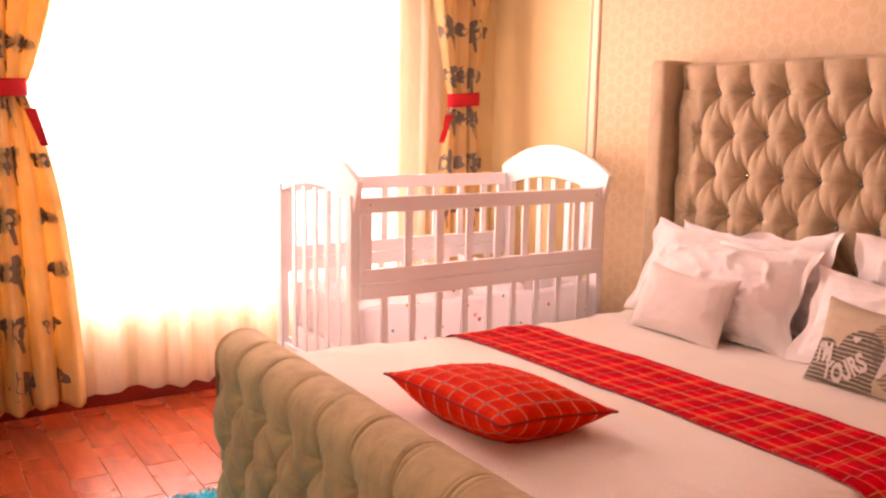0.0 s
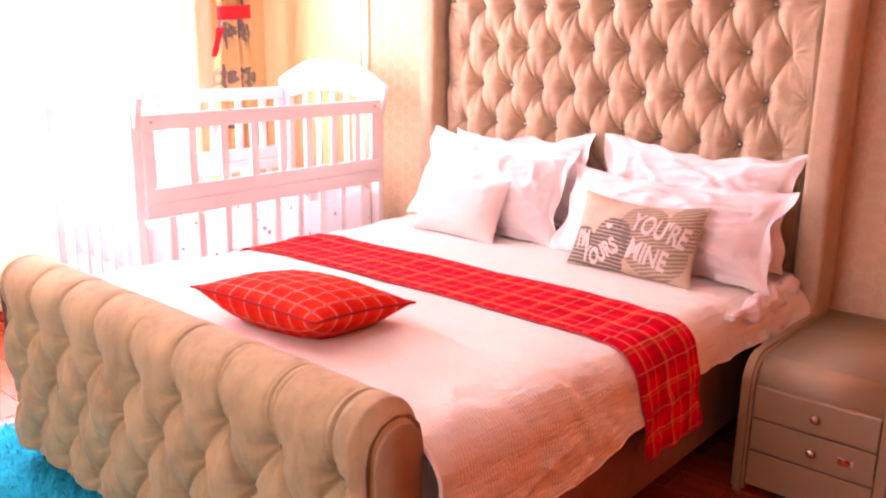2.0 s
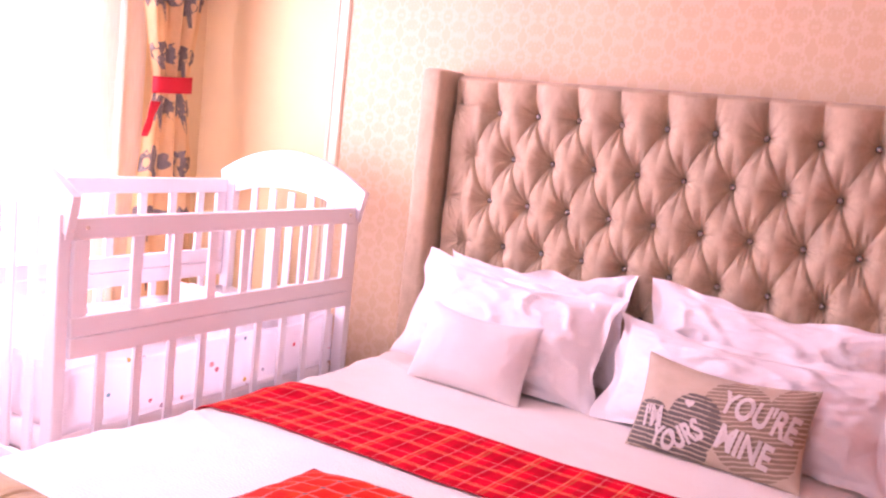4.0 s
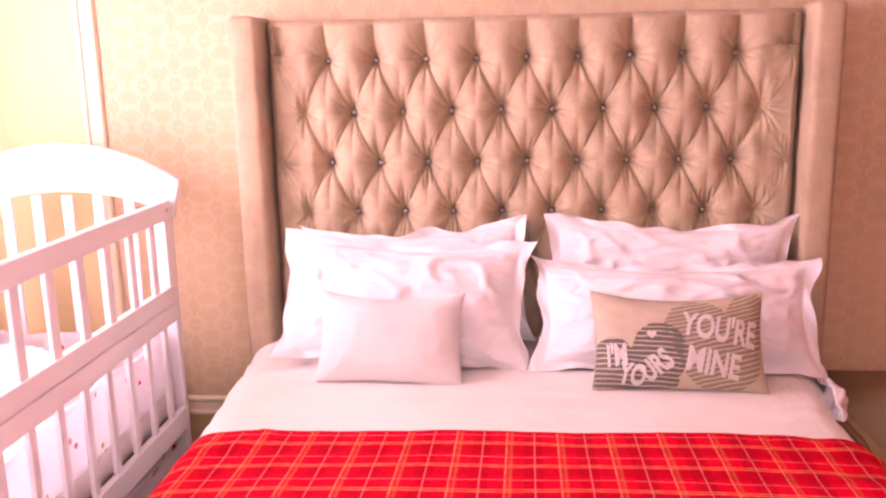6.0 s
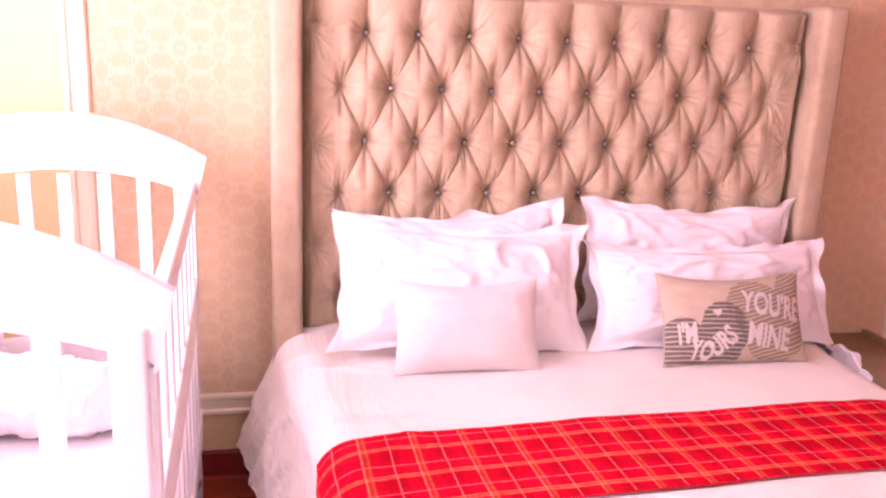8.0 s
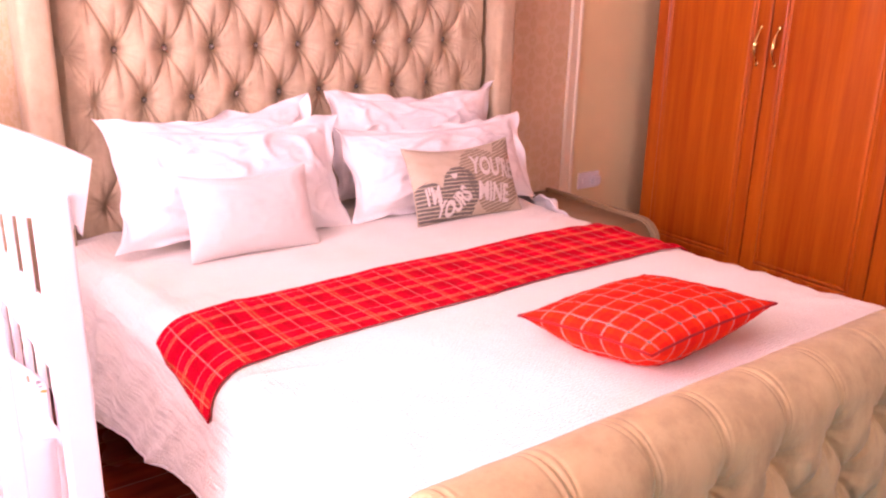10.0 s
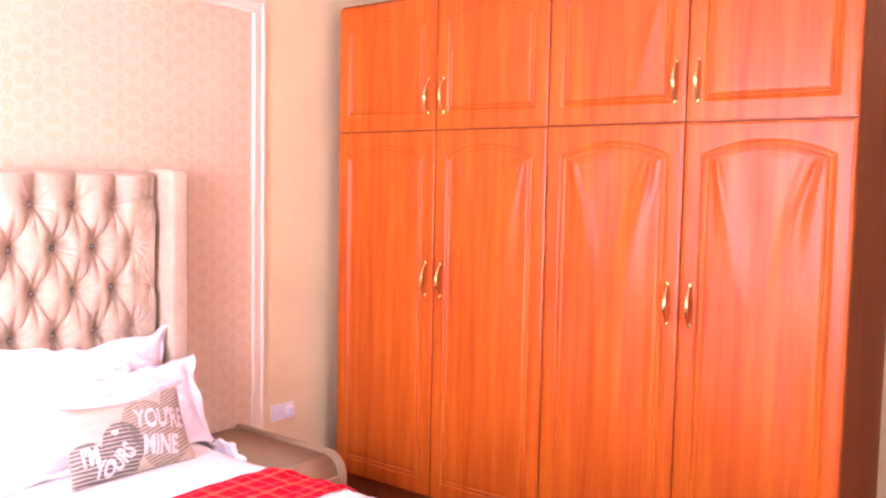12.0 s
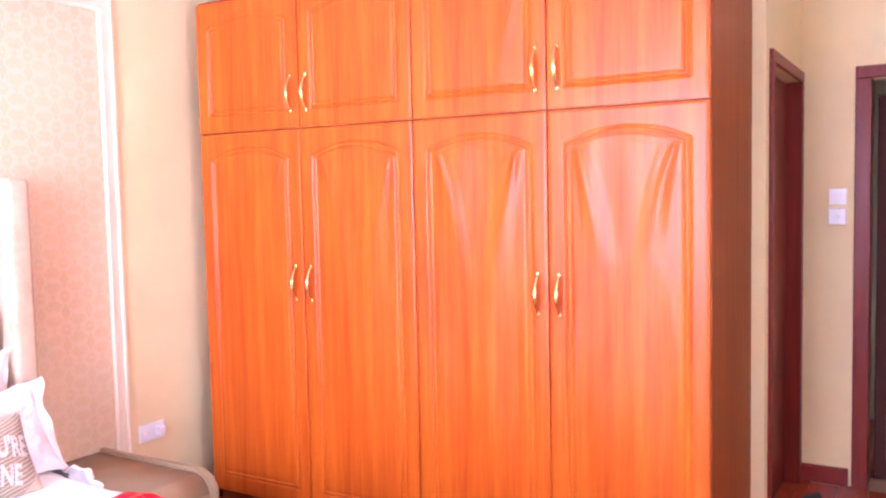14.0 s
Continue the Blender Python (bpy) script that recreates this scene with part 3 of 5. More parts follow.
# switches and socket
sw = thing("light_switch", T((-2.805, Y0, 1.56)), "white square light switch beside the door frame", "switch")
part("plate", box(-0.043, 0.043, 0, 0.010, -0.043, 0.043, 0.003), "plastic", sw)
part("rocker", box(-0.012, 0.012, 0.010, 0.015, -0.018, 0.018, 0.002), "plastic", sw)
sw2 = thing("dimmer_switch", T((-2.805, Y0, 1.455)), "white surface-mounted switch box under the light switch", "switch")
part("plate", box(-0.043, 0.043, 0, 0.028, -0.043, 0.043, 0.005), "plastic", sw2)
part("knob", lathe([(0.012, 0.028), (0.012, 0.038), (0.009, 0.04)], axis="y"), "plastic", sw2)
sock = thing("wall_socket", T((X1, -1.70, 0.47)), "white double wall socket above the bedside cabinet", "socket")
part("plate", box(-0.012, 0, -0.075, 0.075, -0.043, 0.043, 0.003), "plastic", sock)
part("plug", box(-0.045, -0.012, -0.06, -0.015, -0.025, 0.025, 0.008), "plastic", sock)
part("rocker", box(-0.017, -0.012, 0.02, 0.045, -0.012, 0.012, 0.001), "plastic", sock)


# ---- the bed ----
SP, RP = 0.17, 0.174


def tuft(y, dz, pleat=1.0):
    """Depth factor 0..1 of diamond tufting: y across, dz down from the first button row (negative above it)."""
    k = y / SP
    d = max(dz, 0.0) / (2 * RP)
    s, t = abs(math.sin(math.pi * (k + d))), abs(math.sin(math.pi * (k - d)))
    m_ = min(s, t)
    flat = 0.70 if pleat else 0.57
    h = flat * max(s, t) ** 0.68 + (0.90 - flat) * (s * t) ** (0.75 if pleat else 0.55) + 0.10 * (1 - math.exp(-(m_ / 0.11) ** 2))
    p, q = math.sin(math.pi * (k + d)), math.sin(math.pi * (k - d))
    h -= 0.05 * (0.5 + 1.5 * abs(noise.noise(Vector((y * 9, dz * 9, 1))))) * (math.exp(-((p - 0.26) / 0.07) ** 2) * t + math.exp(-((q + 0.26) / 0.07) ** 2) * s) * (1 - m_) * pleat
    h *= 1 + 0.16 * noise.noise(Vector((math.floor(k + d) * 1.7, math.floor(k - d) * 2.3, 4)))
    if dz < 0:
        q = min(1.0, -dz / 0.16)
        crease = 1 - (1 - s ** 0.55) * (0.62 - 0.45 * q)
        near = math.exp(-(-dz / 0.035))
        h = h * near + crease * (1 - near)
    return h


def gathers(y, dz, rows, fine=0.0035):
    """Small radiating folds about the buttons."""
    r = round(dz / RP)
    r = max(0, min(rows - 1, r))
    off = 0.5 if r % 2 else 0.0
    k = round(y / SP - off) + off
    dy, dd = y - k * SP, dz - r * RP
    rad, ang = math.hypot(dy, dd), math.atan2(dd, dy)
    ph = 3.1 * k + 1.7 * r
    amp = 0.6 + 0.8 * abs(noise.noise(Vector((k * 3.3, r * 5.1, 2))))
    spokes = math.sin(9 * ang + ph + 2.2 * math.sin(2 * ang + ph)) + 0.6 * math.sin(19 * ang + 2 * ph + 1.5 * math.sin(3 * ang))
    pull = 1.6 if abs(math.sin(ang)) > 0.8 else 1.0
    low = min(1.0, max(0.0, (dz - 0.10) / 0.25)) * max(0.0, 0.35 + 1.6 * noise.noise(Vector((k * 2.7, r * 1.9, 6))))
    comb = math.sin(dy * 420 + 1.3 * math.sin(dd * 40 + ph)) * math.exp(-(dy / 0.034) ** 2) * math.exp(-((abs(dd) - 0.045) / 0.038) ** 2)
    return fine * amp * spokes * min(1, rad / 0.016) * math.exp(-(rad / (0.050 * pull)) ** 2) - 2.8 * fine * math.exp(-(rad / 0.030) ** 2) + 1.1 * fine * low * comb


bed = thing("bed", T((0, 0, 0)), "upholstered sleigh bed in button-tufted taupe velvet", "bed")
HT = 1.715
BUTTON = lathe([(0.011, 0.0), (0.012, -0.004), (0.009, -0.010), (0.004, -0.013)], 10, "x")
button_mesh = mesh_ob("button", BUTTON, "crystal")
button_data = button_mesh.data
bpy.data.objects.remove(button_mesh)


def headboard_panel():
    ny, nz = 460, 310
    ya, yb, za, zb = -0.885, 0.885, 0.45, HT

    def fn(i, j):
        z, y = za + (zb - za) * i / (nz - 1), ya + (yb - ya) * j / (ny - 1)
        dz = 1.57 - z
        f = tuft(y, dz)
        side = min(1.0, max(0.0, (abs(y) - 0.735) / 0.05))
        if dz > -0.02:
            f = f * (1 - side) + (0.86 + 0.06 * math.sin(dz * 18 / 1.0)) * side
        edge = max(0.0, min(1.0, (0.885 - abs(y)) / 0.03)) ** 0.5 * max(0.0, min(1.0, (HT - z) / 0.03 + 0.05)) ** 0.5
        h = 0.080 * f * edge + gathers(y, dz, 7, 0.0055) * edge
        h += 0.003 * noise.noise(Vector((y * 14, z * 14, 3)))
        return (0.038 - h, y, z - 0.012 * (1 - edge) * (z > HT - 0.04))
    return grid(nz, ny, fn)


hb = part("headboard", headboard_panel(), "velvet", bed, "tall tufted headboard panel of taupe velvet", smooth=True)
part("headboard_frame", box(0.040, 0.092, -0.93, 0.93, 0.08, HT - 0.02, 0.02), "velvet", bed)
for s in (-1, 1):
    wing = bmesh.new()
    ya, yb = s * 0.888, s * 0.985
    box(-0.105, 0.09, min(ya, yb), max(ya, yb), 0.06, HT + 0.005, 0.022, 3, wing)
    part("headboard_wing", wing, "velvet", bed, "padded side wing of taupe velvet", smooth=True)
for r in range(7):
    for c in range(10 if r % 2 else 9):
        y = (c - 4.5) * SP if r % 2 else (c - 4) * SP
        b = new("button", button_data)
        b.parent = hb
        jy = 0.008 * noise.noise(Vector((c * 3.1, r * 2.3, 0)))
        b.location = (0.028, y, 1.57 - r * RP)


FSP, FRP, FY, FHW = 0.193, 0.14, 0.030, 0.86     # footboard: tuft spacing, rows, middle and half width


def footboard():
    ny = 500
    prof = []   # outline, from the foot of the outer face over the top and down the inner face
    for k in range(112):
        z = 0.09 + (0.655 - 0.09) * k / 111
        q = (z - 0.09) / 0.565
        prof.append((-2.165 - 0.022 * math.sin(q * math.pi * 0.75), z))
    cx, cz, rx, rz = -2.100, 0.655, 0.0806, 0.080
    for k in range(1, 56):
        t = math.pi - math.pi * k / 55
        prof.append((cx + rx * math.cos(t), cz + rz * math.sin(t)))
    for k in range(1, 12):
        prof.append((cx + rx - 0.003 * k / 11, cz - 0.30 * k / 11))
    pts = [Vector(p) for p in prof]
    arc = [0.0]
    for p, q in zip(pts, pts[1:]):
        arc.append(arc[-1] + (q - p).length)
    s1 = arc[int(np.argmin([abs(p.y - 0.585) + (i > 120) for i, p in enumerate(pts)]))]

    def fn(i, j):
        y = FY - FHW + 2 * FHW * j / (ny - 1)
        p = pts[i]
        d = (pts[min(i + 1, len(pts) - 1)] - pts[max(i - 1, 0)]).normalized()
        nrm = Vector((-d.y, d.x))
        dz = (s1 - arc[i]) * RP / FRP
        ky = (y - FY - 0.02) * SP / FSP
        f = tuft(ky, dz, 0.0)
        if dz < 0:
            q = min(1.0, -dz / 0.36)
            k1 = max(0.0, 1 - q * 1.7)
            f = f * k1 * k1 + 1 - k1 * k1
            c = round(ky / SP)
            for side_step in (-1, 0, 1):
                bend = 0.05 * noise.noise(Vector((c * 2.9 + side_step, q * 2.5, 3.0)))
                g = (ky / SP + 0.5) % 1 - 0.5 - bend - side_step * 0.075 * (0.5 + q)
                deep = (0.20 if side_step == 0 else 0.07) * (0.6 + 0.8 * abs(noise.noise(Vector((c * 4.1, side_step, 2)))))
                f -= deep * math.exp(-(g / 0.020) ** 2) * (1 - q ** 2)
        edge = max(0.0, min(1.0, (FHW - abs(y - FY)) / 0.05)) ** 0.5
        low = min(1, (p.y - 0.08) / 0.04) if i < 100 else 1
        h = (0.068 * f + gathers(ky, dz, 4, 0.0045)) * edge * low + 0.002 * noise.noise(Vector((y * 14, arc[i] * 14, 8)))
        q = p + nrm * (h - 0.050)
        return (q.x, y, q.y - 0.015)
    bm = grid(len(pts), ny, fn)
    bmesh.ops.recalc_face_normals(bm, faces=bm.faces)
    return bm, pts, arc, s1


fb_bm, fb_pts, fb_arc, fb_s1 = footboard()
fb = part("footboard", fb_bm, "velvet_foot", bed, "low rolled footboard of tufted sand velvet", smooth=True)
core = bmesh.new()
ring = [(-2.120, 0.09), (-2.135, 0.40), (-2.142, 0.655), (-2.128, 0.69), (-2.100, 0.702), (-2.072, 0.69), (-2.058, 0.655), (-2.050, 0.12)]
ends = [[core.verts.new((x, y, z)) for x, z in ring] for y in (FY - FHW + 0.035, FY + FHW - 0.035)]
caps = [core.faces.new(ends[0]), core.faces.new(ends[1][::-1])]
for k in range(len(ring)):
    core.faces.new((ends[0][k], ends[0][(k + 1) % len(ring)], ends[1][(k + 1) % len(ring)], ends[1][k]))
bmesh.ops.recalc_face_normals(core, faces=core.faces)
bmesh.ops.bevel(core, geom=[ed for f in caps for ed in f.edges], offset=0.010, segments=3, affect="EDGES")
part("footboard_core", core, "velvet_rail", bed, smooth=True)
cap_ring = [(-2.150, 0.085), (-2.176, 0.40), (-2.183, 0.655), (-2.172, 0.698), (-2.143, 0.729), (-2.100, 0.741), (-2.057, 0.729), (-2.028, 0.698), (-2.018, 0.655), (-2.035, 0.085)]
for ya, yb in ((FY - FHW - 0.002, FY - FHW + 0.030), (FY + FHW - 0.030, FY + FHW + 0.002)):
    cap = bmesh.new()
    rings = [[cap.verts.new((x, y, z - (0.027 if z > 0.3 else 0.0))) for x, z in cap_ring] for y in (ya, yb)]
    flats = [cap.faces.new(rings[0]), cap.faces.new(rings[1][::-1])]
    for k in range(len(cap_ring)):
        cap.faces.new((rings[0][k], rings[0][(k + 1) % len(cap_ring)], rings[1][(k + 1) % len(cap_ring)], rings[1][k]))
    bmesh.ops.recalc_face_normals(cap, faces=cap.faces)
    bmesh.ops.bevel(cap, geom=[ed for f in flats for ed in f.edges], offset=0.016, segments=4, affect="EDGES")
    part("end_panel", cap, "velvet_end", bed, "plain velvet end of the footboard, its shade painted in brown", smooth=True)
for r in range(4):
    for c in range(8 if r % 2 else 9):
        y = FY + 0.02 + ((c - 3.5) * FSP if r % 2 else (c - 4) * FSP)
        i = int(np.argmin([abs(v - (fb_s1 - r * FRP)) for v in fb_arc]))
        b = new("button", button_data)
        b.parent = fb
        b.location = (fb_pts[i].x + 0.037, y, fb_pts[i].y - 0.015)
for s in (-1, 1):
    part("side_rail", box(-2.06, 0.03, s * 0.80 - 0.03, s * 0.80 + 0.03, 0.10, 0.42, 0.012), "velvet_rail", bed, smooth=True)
part("slat_base", box(-2.05, 0.02, -0.768, 0.768, 0.20, 0.235), "ply", bed)
for x in (-2.10, -0.02):
    for y in (-0.74, 0.80):
        part("leg", lathe([(0.022, 0.0), (0.03, 0.02), (0.035, 0.098)], 14), "black", bed, at=T((x, y, 0)))

mattress = thing("mattress", T((0, 0, 0.237)), "thick mattress hidden under the bedspread", "mattress")
part("mattress_body", box(-2.02, -0.01, -0.78, 0.78, 0.0, 0.32, 0.05, 3), "pillow", mattress, smooth=True)

BT = 0.600      # height of the made bed


def bed_cross(s, x, off):
    """Section through the bedspread: s is the distance across from the middle; off lifts a cloth over it."""
    a_ = abs(s)
    sg = 1 if s >= 0 else -1
    half, r = 0.77, 0.10
    half += 0.015 + 0.10 * max(0.0, x + 1.0) if s > 0 else 0.17 * max(0.0, x + 0.60)
    rise = 0.045 * max(0.0, min(1.0, (-x - 0.5) / 1.5))
    if a_ < half:
        y, z, ny_, nz_ = a_, 0.0, 0.0, 1.0
        z = -0.012 * (a_ / half) ** 4
    elif a_ < half + r * math.pi / 2:
        t = (a_ - half) / r
        y, z, ny_, nz_ = half + r * math.sin(t), -r + r * math.cos(t) - 0.012, math.sin(t), math.cos(t)
    else:
        d = a_ - half - r * math.pi / 2
        wave = 0.007 * math.sin(x * 13 + 2 * sg) * min(1, d / 0.2) + 0.004 * math.sin(x * 31 + 1)
        if s < 0:
            wave += 0.016 * math.sin(x * 58 + 2 * math.sin(x * 17)) * max(0.0, min(1.0, (x + 0.75) / 0.3))
        wave += 0.014 * noise.noise(Vector((x * 4.5 - sg * d * 3, d * 2.0, 6))) + 0.010 * noise.noise(Vector((x * 13 - d * 9, d * 6, 2)))
        fold = x * 7 + d * 7 + 1.0 * noise.noise(Vector((x * 3, d * 3, 8)))
        wave += 0.006 * max(0.0, 1 - 3.5 * abs(noise.noise(Vector((fold, d * 1.5, 5))))) * min(1, d / 0.08)
        out = 0.34 if s > 0 else 0.14
        y, z, ny_, nz_ = half + r + out * d + wave * min(1, d / 0.08), -r - 0.96 * d - 0.012, 1.0, 0.15
    drop = min(1.0, max(0.0, a_ - 0.55) / 0.2)
    creases = (0.007 * max(0.0, 1 - abs(noise.noise(Vector((x * 2.1 + s * 1.4, s * 1.2 - x, 9)))) * 7) + 0.006 * max(0.0, 1 - abs(noise.noise(Vector((x * 3.6 - s * 2.2, s * 2.0, 3)))) * 8)) * drop
    off = off + creases + 0.006 * drop * noise.noise(Vector((x * 17 + s * 6, s * 12, 4))) * (s < 0)
    bumpy = 0.005 * noise.noise(Vector((x * 3.2, s * 3.2, 1))) + 0.002 * noise.noise(Vector((x * 11, s * 11, 5)))
    off = off + bumpy
    return sg * (y + ny_ * off), BT + rise + z + nz_ * off


def hem(x, side):
    """Distance from the middle at which the bedspread ends."""
    wob = 0.006 * math.sin(x * 5) + 0.004 * math.sin(x * 17)
    if side > 0:
        return 0.785 + 0.10 * max(0.0, x + 1.0) + 0.157 + (0.215 + 0.12 * (x + 1.0)) + wob
    return 0.77 + 0.17 * max(0.0, x + 0.60) + 0.157 + (0.060 - 0.22 * max(-0.5, min(0, x + 1.0))) + wob


def cloth(x0, x1, nx, ns, s_of, off, skew=0.0, thick=0.004):
    def fn(i, j):
        x = x0 + (x1 - x0) * j / (nx - 1)
        q = i / (ns - 1)
        s0, s1_ = s_of(x)
        s = s0 + (s1_ - s0) * q
        xx = x + skew * s
        y, z = bed_cross(s, xx, off)
        return (xx, y, z)

    def uv(i, j):
        x = x0 + (x1 - x0) * j / (nx - 1)
        s0, s1_ = s_of(x)
        return (x, s0 + (s1_ - s0) * i / (ns - 1))
    return grid(ns, nx, fn, uv=uv)


def solid(ob, t):
    md = ob.modifiers.new("thickness", "SOLIDIFY")
    md.thickness, md.offset = t, 1
    return ob


spread = thing("bedspread", T((0, 0, 0)), "white ribbed cotton bedspread draped over the bed", "bedspread")
solid(part("cloth", cloth(-2.035, -0.03, 230, 260, lambda x: (-hem(x, -1), hem(x, 1)), 0.0), "spread", spread, smooth=True), 0.004)
runner = thing("bed_runner", T((0, 0, 0)), "red tartan bed runner with yellow lines across the bed", "bed runner")
solid(part("cloth", cloth(-1.252, -0.880, 50, 220, lambda x: (-1.145 - 0.03 * (x + 1.2), 0.958 - 0.15 * (x + 1.25)), 0.010, skew=-0.03), "tartan", runner, smooth=True), 0.003)


def cloth_hems(ob, material, xs, s_ends, off, skew=0.0, r=0.0035):
    """Stitched hems along the edges of a cloth on the bed: xs, the edges across; s_ends(x), the two ends."""
    for x in xs:
        s0, s1_ = s_ends(x)
        pts = []
        for k in range(121):
            q = s0 + (s1_ - s0) * k / 120
            y, z = bed_cross(q, x + skew * q, off)
            pts.append((x + skew * q, y, z))
        part("hem", tube(pts, [r] * len(pts), 6), material, ob, smooth=True)
    for side in (0, 1):
        pts = []
        for k in range(61):
            x = xs[0] + (xs[-1] - xs[0]) * k / 60
            q = s_ends(x)[side]
            y, z = bed_cross(q, x + skew * q, off)
            pts.append((x + skew * q, y, z))
        part("hem", tube(pts, [r] * len(pts), 6), material, ob, smooth=True)


cloth_hems(runner, "runner_seam", (-1.252, -0.880), lambda x: (-1.145 - 0.03 * (x + 1.2), 0.958 - 0.15 * (x + 1.25)), 0.0115, skew=-0.03, r=0.0028)
cloth_hems(spread, "pillow", (-2.030, -0.035), lambda x: (-hem(x, -1), hem(x, 1)), 0.003, r=0.0035)


# ---- pillows ----
def pillow_surface(w, h, t, seed, pinch=0.12, sag=0.0, wrinkle=0.006, soft=0.6, border=0.0, lower=1.0, upper=1.0):
    wu, wv = w / 2 / (w / 2 + border), h / 2 / (h / 2 + border * 0.7)

    def ridge(a_, b_, c_, k):
        return max(0.0, 1 - k * abs(noise.noise(Vector((a_, b_, c_)))))

    def fn(u, v, side):
        """u, v in -1..1; the point on the front (side -1) or back (side 1); z up from the lower edge."""
        pw = (w / 2 + border) * (1 - pinch * (1 - v * v) * abs(u) ** 2)
        ph = (h / 2 + border * 0.7) * (1 - pinch * (1 - u * u) * abs(v) ** 2)
        x, z = pw * u, ph * v
        ub, vb = min(1.0, abs(u) / wu), min(1.0, abs(v) / wv)
        f = max(0.0, (1 - ub ** 2.6)) ** soft * max(0.0, (1 - vb ** 2.4)) ** soft
        crease = wrinkle * (2.2 * noise.noise(Vector((u * 2.2 + seed, v * 2.6, side))) + 0.8 * noise.noise(Vector((u * 14, v * 9 + seed, side))))
        crease += wrinkle * 1.5 * (ridge(u * 2.0 + v * 1.8 + seed, v * 1.6 - u, side + 7, 6) + 0.7 * ridge(u * 3.5 - v * 2.2 + seed, v * 2.5 + u, side + 3, 7))
        ang = math.atan2(v, u)
        radial = 0.45 * wrinkle * math.sin(9 * ang + seed + 2 * math.sin(3 * ang + seed)) * (u * u + v * v) * 0.7
        th = upper if side > 0 else lower
        y = side * (th * t / 2 * f * (1 - 0.25 * sag * v) + (crease + radial) * (f > 0.02) * min(1, f * 2) + 0.0016 * (border > 0))
        if border:
            out = max(0.0, max((abs(u) - wu) / (1 - wu), (abs(v) - wv) / (1 - wv)))
            c1, c2 = u * w / 2, v * h / 2
            y += out * (0.020 * noise.noise(Vector((c1 * 7 + seed, c2 * 7, 2.5))) * 2 + 0.008 * math.sin(c1 * 60 + c2 * 50 + seed))
            x += out * 0.012 * noise.noise(Vector((c2 * 12, seed, 1.0))) * 2
            z += out * 0.014 * noise.noise(Vector((c1 * 9, seed, 4.0))) * 2
            y += 0.012 * max(0.0, abs(u) + v - 1.35) * math.sin(seed * 2.1) * 3
        return Vector((x, y, z + h / 2 - sag * 0.10 * (1 - u * u) * max(0.0, v) ** 1.5 * h / 0.4))
    return fn


def pillow_bm(fn, nu=56, nv=44, uv_scale=None):
    bm = bmesh.new()
    layer = bm.loops.layers.uv.verify()
    sheets = []
    for side in (-1, 1):
        vs = []
        for i in range(nv + 1):
            row = []
            for j in range(nu + 1):
                u, v = math.sin((j / nu - 0.5) * math.pi), math.sin((i / nv - 0.5) * math.pi)
                if side == 1 and (i in (0, nv) or j in (0, nu)):
                    row.append(sheets[0][i][j])
                else:
                    row.append(bm.verts.new(fn(u, v, side)))
            vs.append(row)
        sheets.append(vs)
        for i in range(nv):
            for j in range(nu):
                q = [(i, j), (i, j + 1), (i + 1, j + 1), (i + 1, j)]
                if side == 1:
                    q.reverse()
                f = bm.faces.new([vs[a_][b_] for a_, b_ in q])
                for lp, (a_, b_) in zip(f.loops, q):
                    uu, vv = (math.sin((b_ / nu - 0.5) * math.pi) + 1) / 2, (math.sin((a_ / nv - 0.5) * math.pi) + 1) / 2
                    lp[layer].uv = (uu * uv_scale[0], vv * uv_scale[1]) if uv_scale else (uu, vv)
    return bm


def pillow(name, label, m, w, h, t, seed, material="pillow", border=0.0, pinch=0.09, sag=0.3, uv_scale=None, category="pillow", group="", wrinkle=0.0085, lower=1.0, upper=1.0):
    ob = thing(name, m, label, category, group)
    fn = pillow_surface(w, h, t, seed, pinch, sag, wrinkle, 0.72 if border else 0.6, border, lower, upper)
    part("pillowcase" if border else "cushion_body", pillow_bm(fn, 84 if border else 56, 64 if border else 44, uv_scale=uv_scale), material, ob, smooth=True)
    return ob, fn


def lean(y, x, z, back, yaw=0.0, roll=0.0):
    """Stands a pillow facing the foot of the bed; back: degrees by which it leans to the headboard."""
    return T((x, y, z)) @ Matrix.Rotation(radians(-90 + yaw), 4, "Z") @ Matrix.Rotation(radians(-back), 4, "X") @ Matrix.Rotation(radians(roll), 4, "Y")


PZ = BT + 0.008
pillow("pillow", "white Oxford pillow standing against the headboard", lean(0.37, -0.16, PZ + 0.03, 14, 0, -3), 0.72, 0.38, 0.14, 1.0, border=0.036, group="white pillows")
pillow("pillow", "white Oxford pillow with a folded upper corner, against the headboard", lean(-0.46, -0.16, PZ + 0.04, 14, 0, 1.5), 0.76, 0.39, 0.14, 2.0, border=0.036, group="white pillows")
pillow("pillow", "plump white Oxford pillow in front of another", lean(0.41, -0.36, PZ + 0.03, 24, 0, 3), 0.76, 0.38, 0.17, 3.0, border=0.04, group="white pillows")
pillow("pillow", "plump white Oxford pillow behind the printed cushion", lean(-0.46, -0.37, PZ + 0.02, 26, 0, 0), 0.83, 0.32, 0.17, 4.0, border=0.04, group="white pillows")
plain, plain_fn = pillow("cushion", "small plain cream cushion leaning on the pillows", lean(0.42, -0.50, PZ - 0.005, 24, 0, 1), 0.45, 0.285, 0.14, 5.0, "plush", pinch=0.06, category="cushion", wrinkle=0.0018)
mine, mine_fn = pillow("cushion", "beige linen cushion printed with hatched hearts and words", lean(-0.440, -0.53, PZ - 0.005, 24, 0, 0), 0.50, 0.295, 0.12, 6.0, "linen_print", pinch=0.06, category="cushion", wrinkle=0.0015)
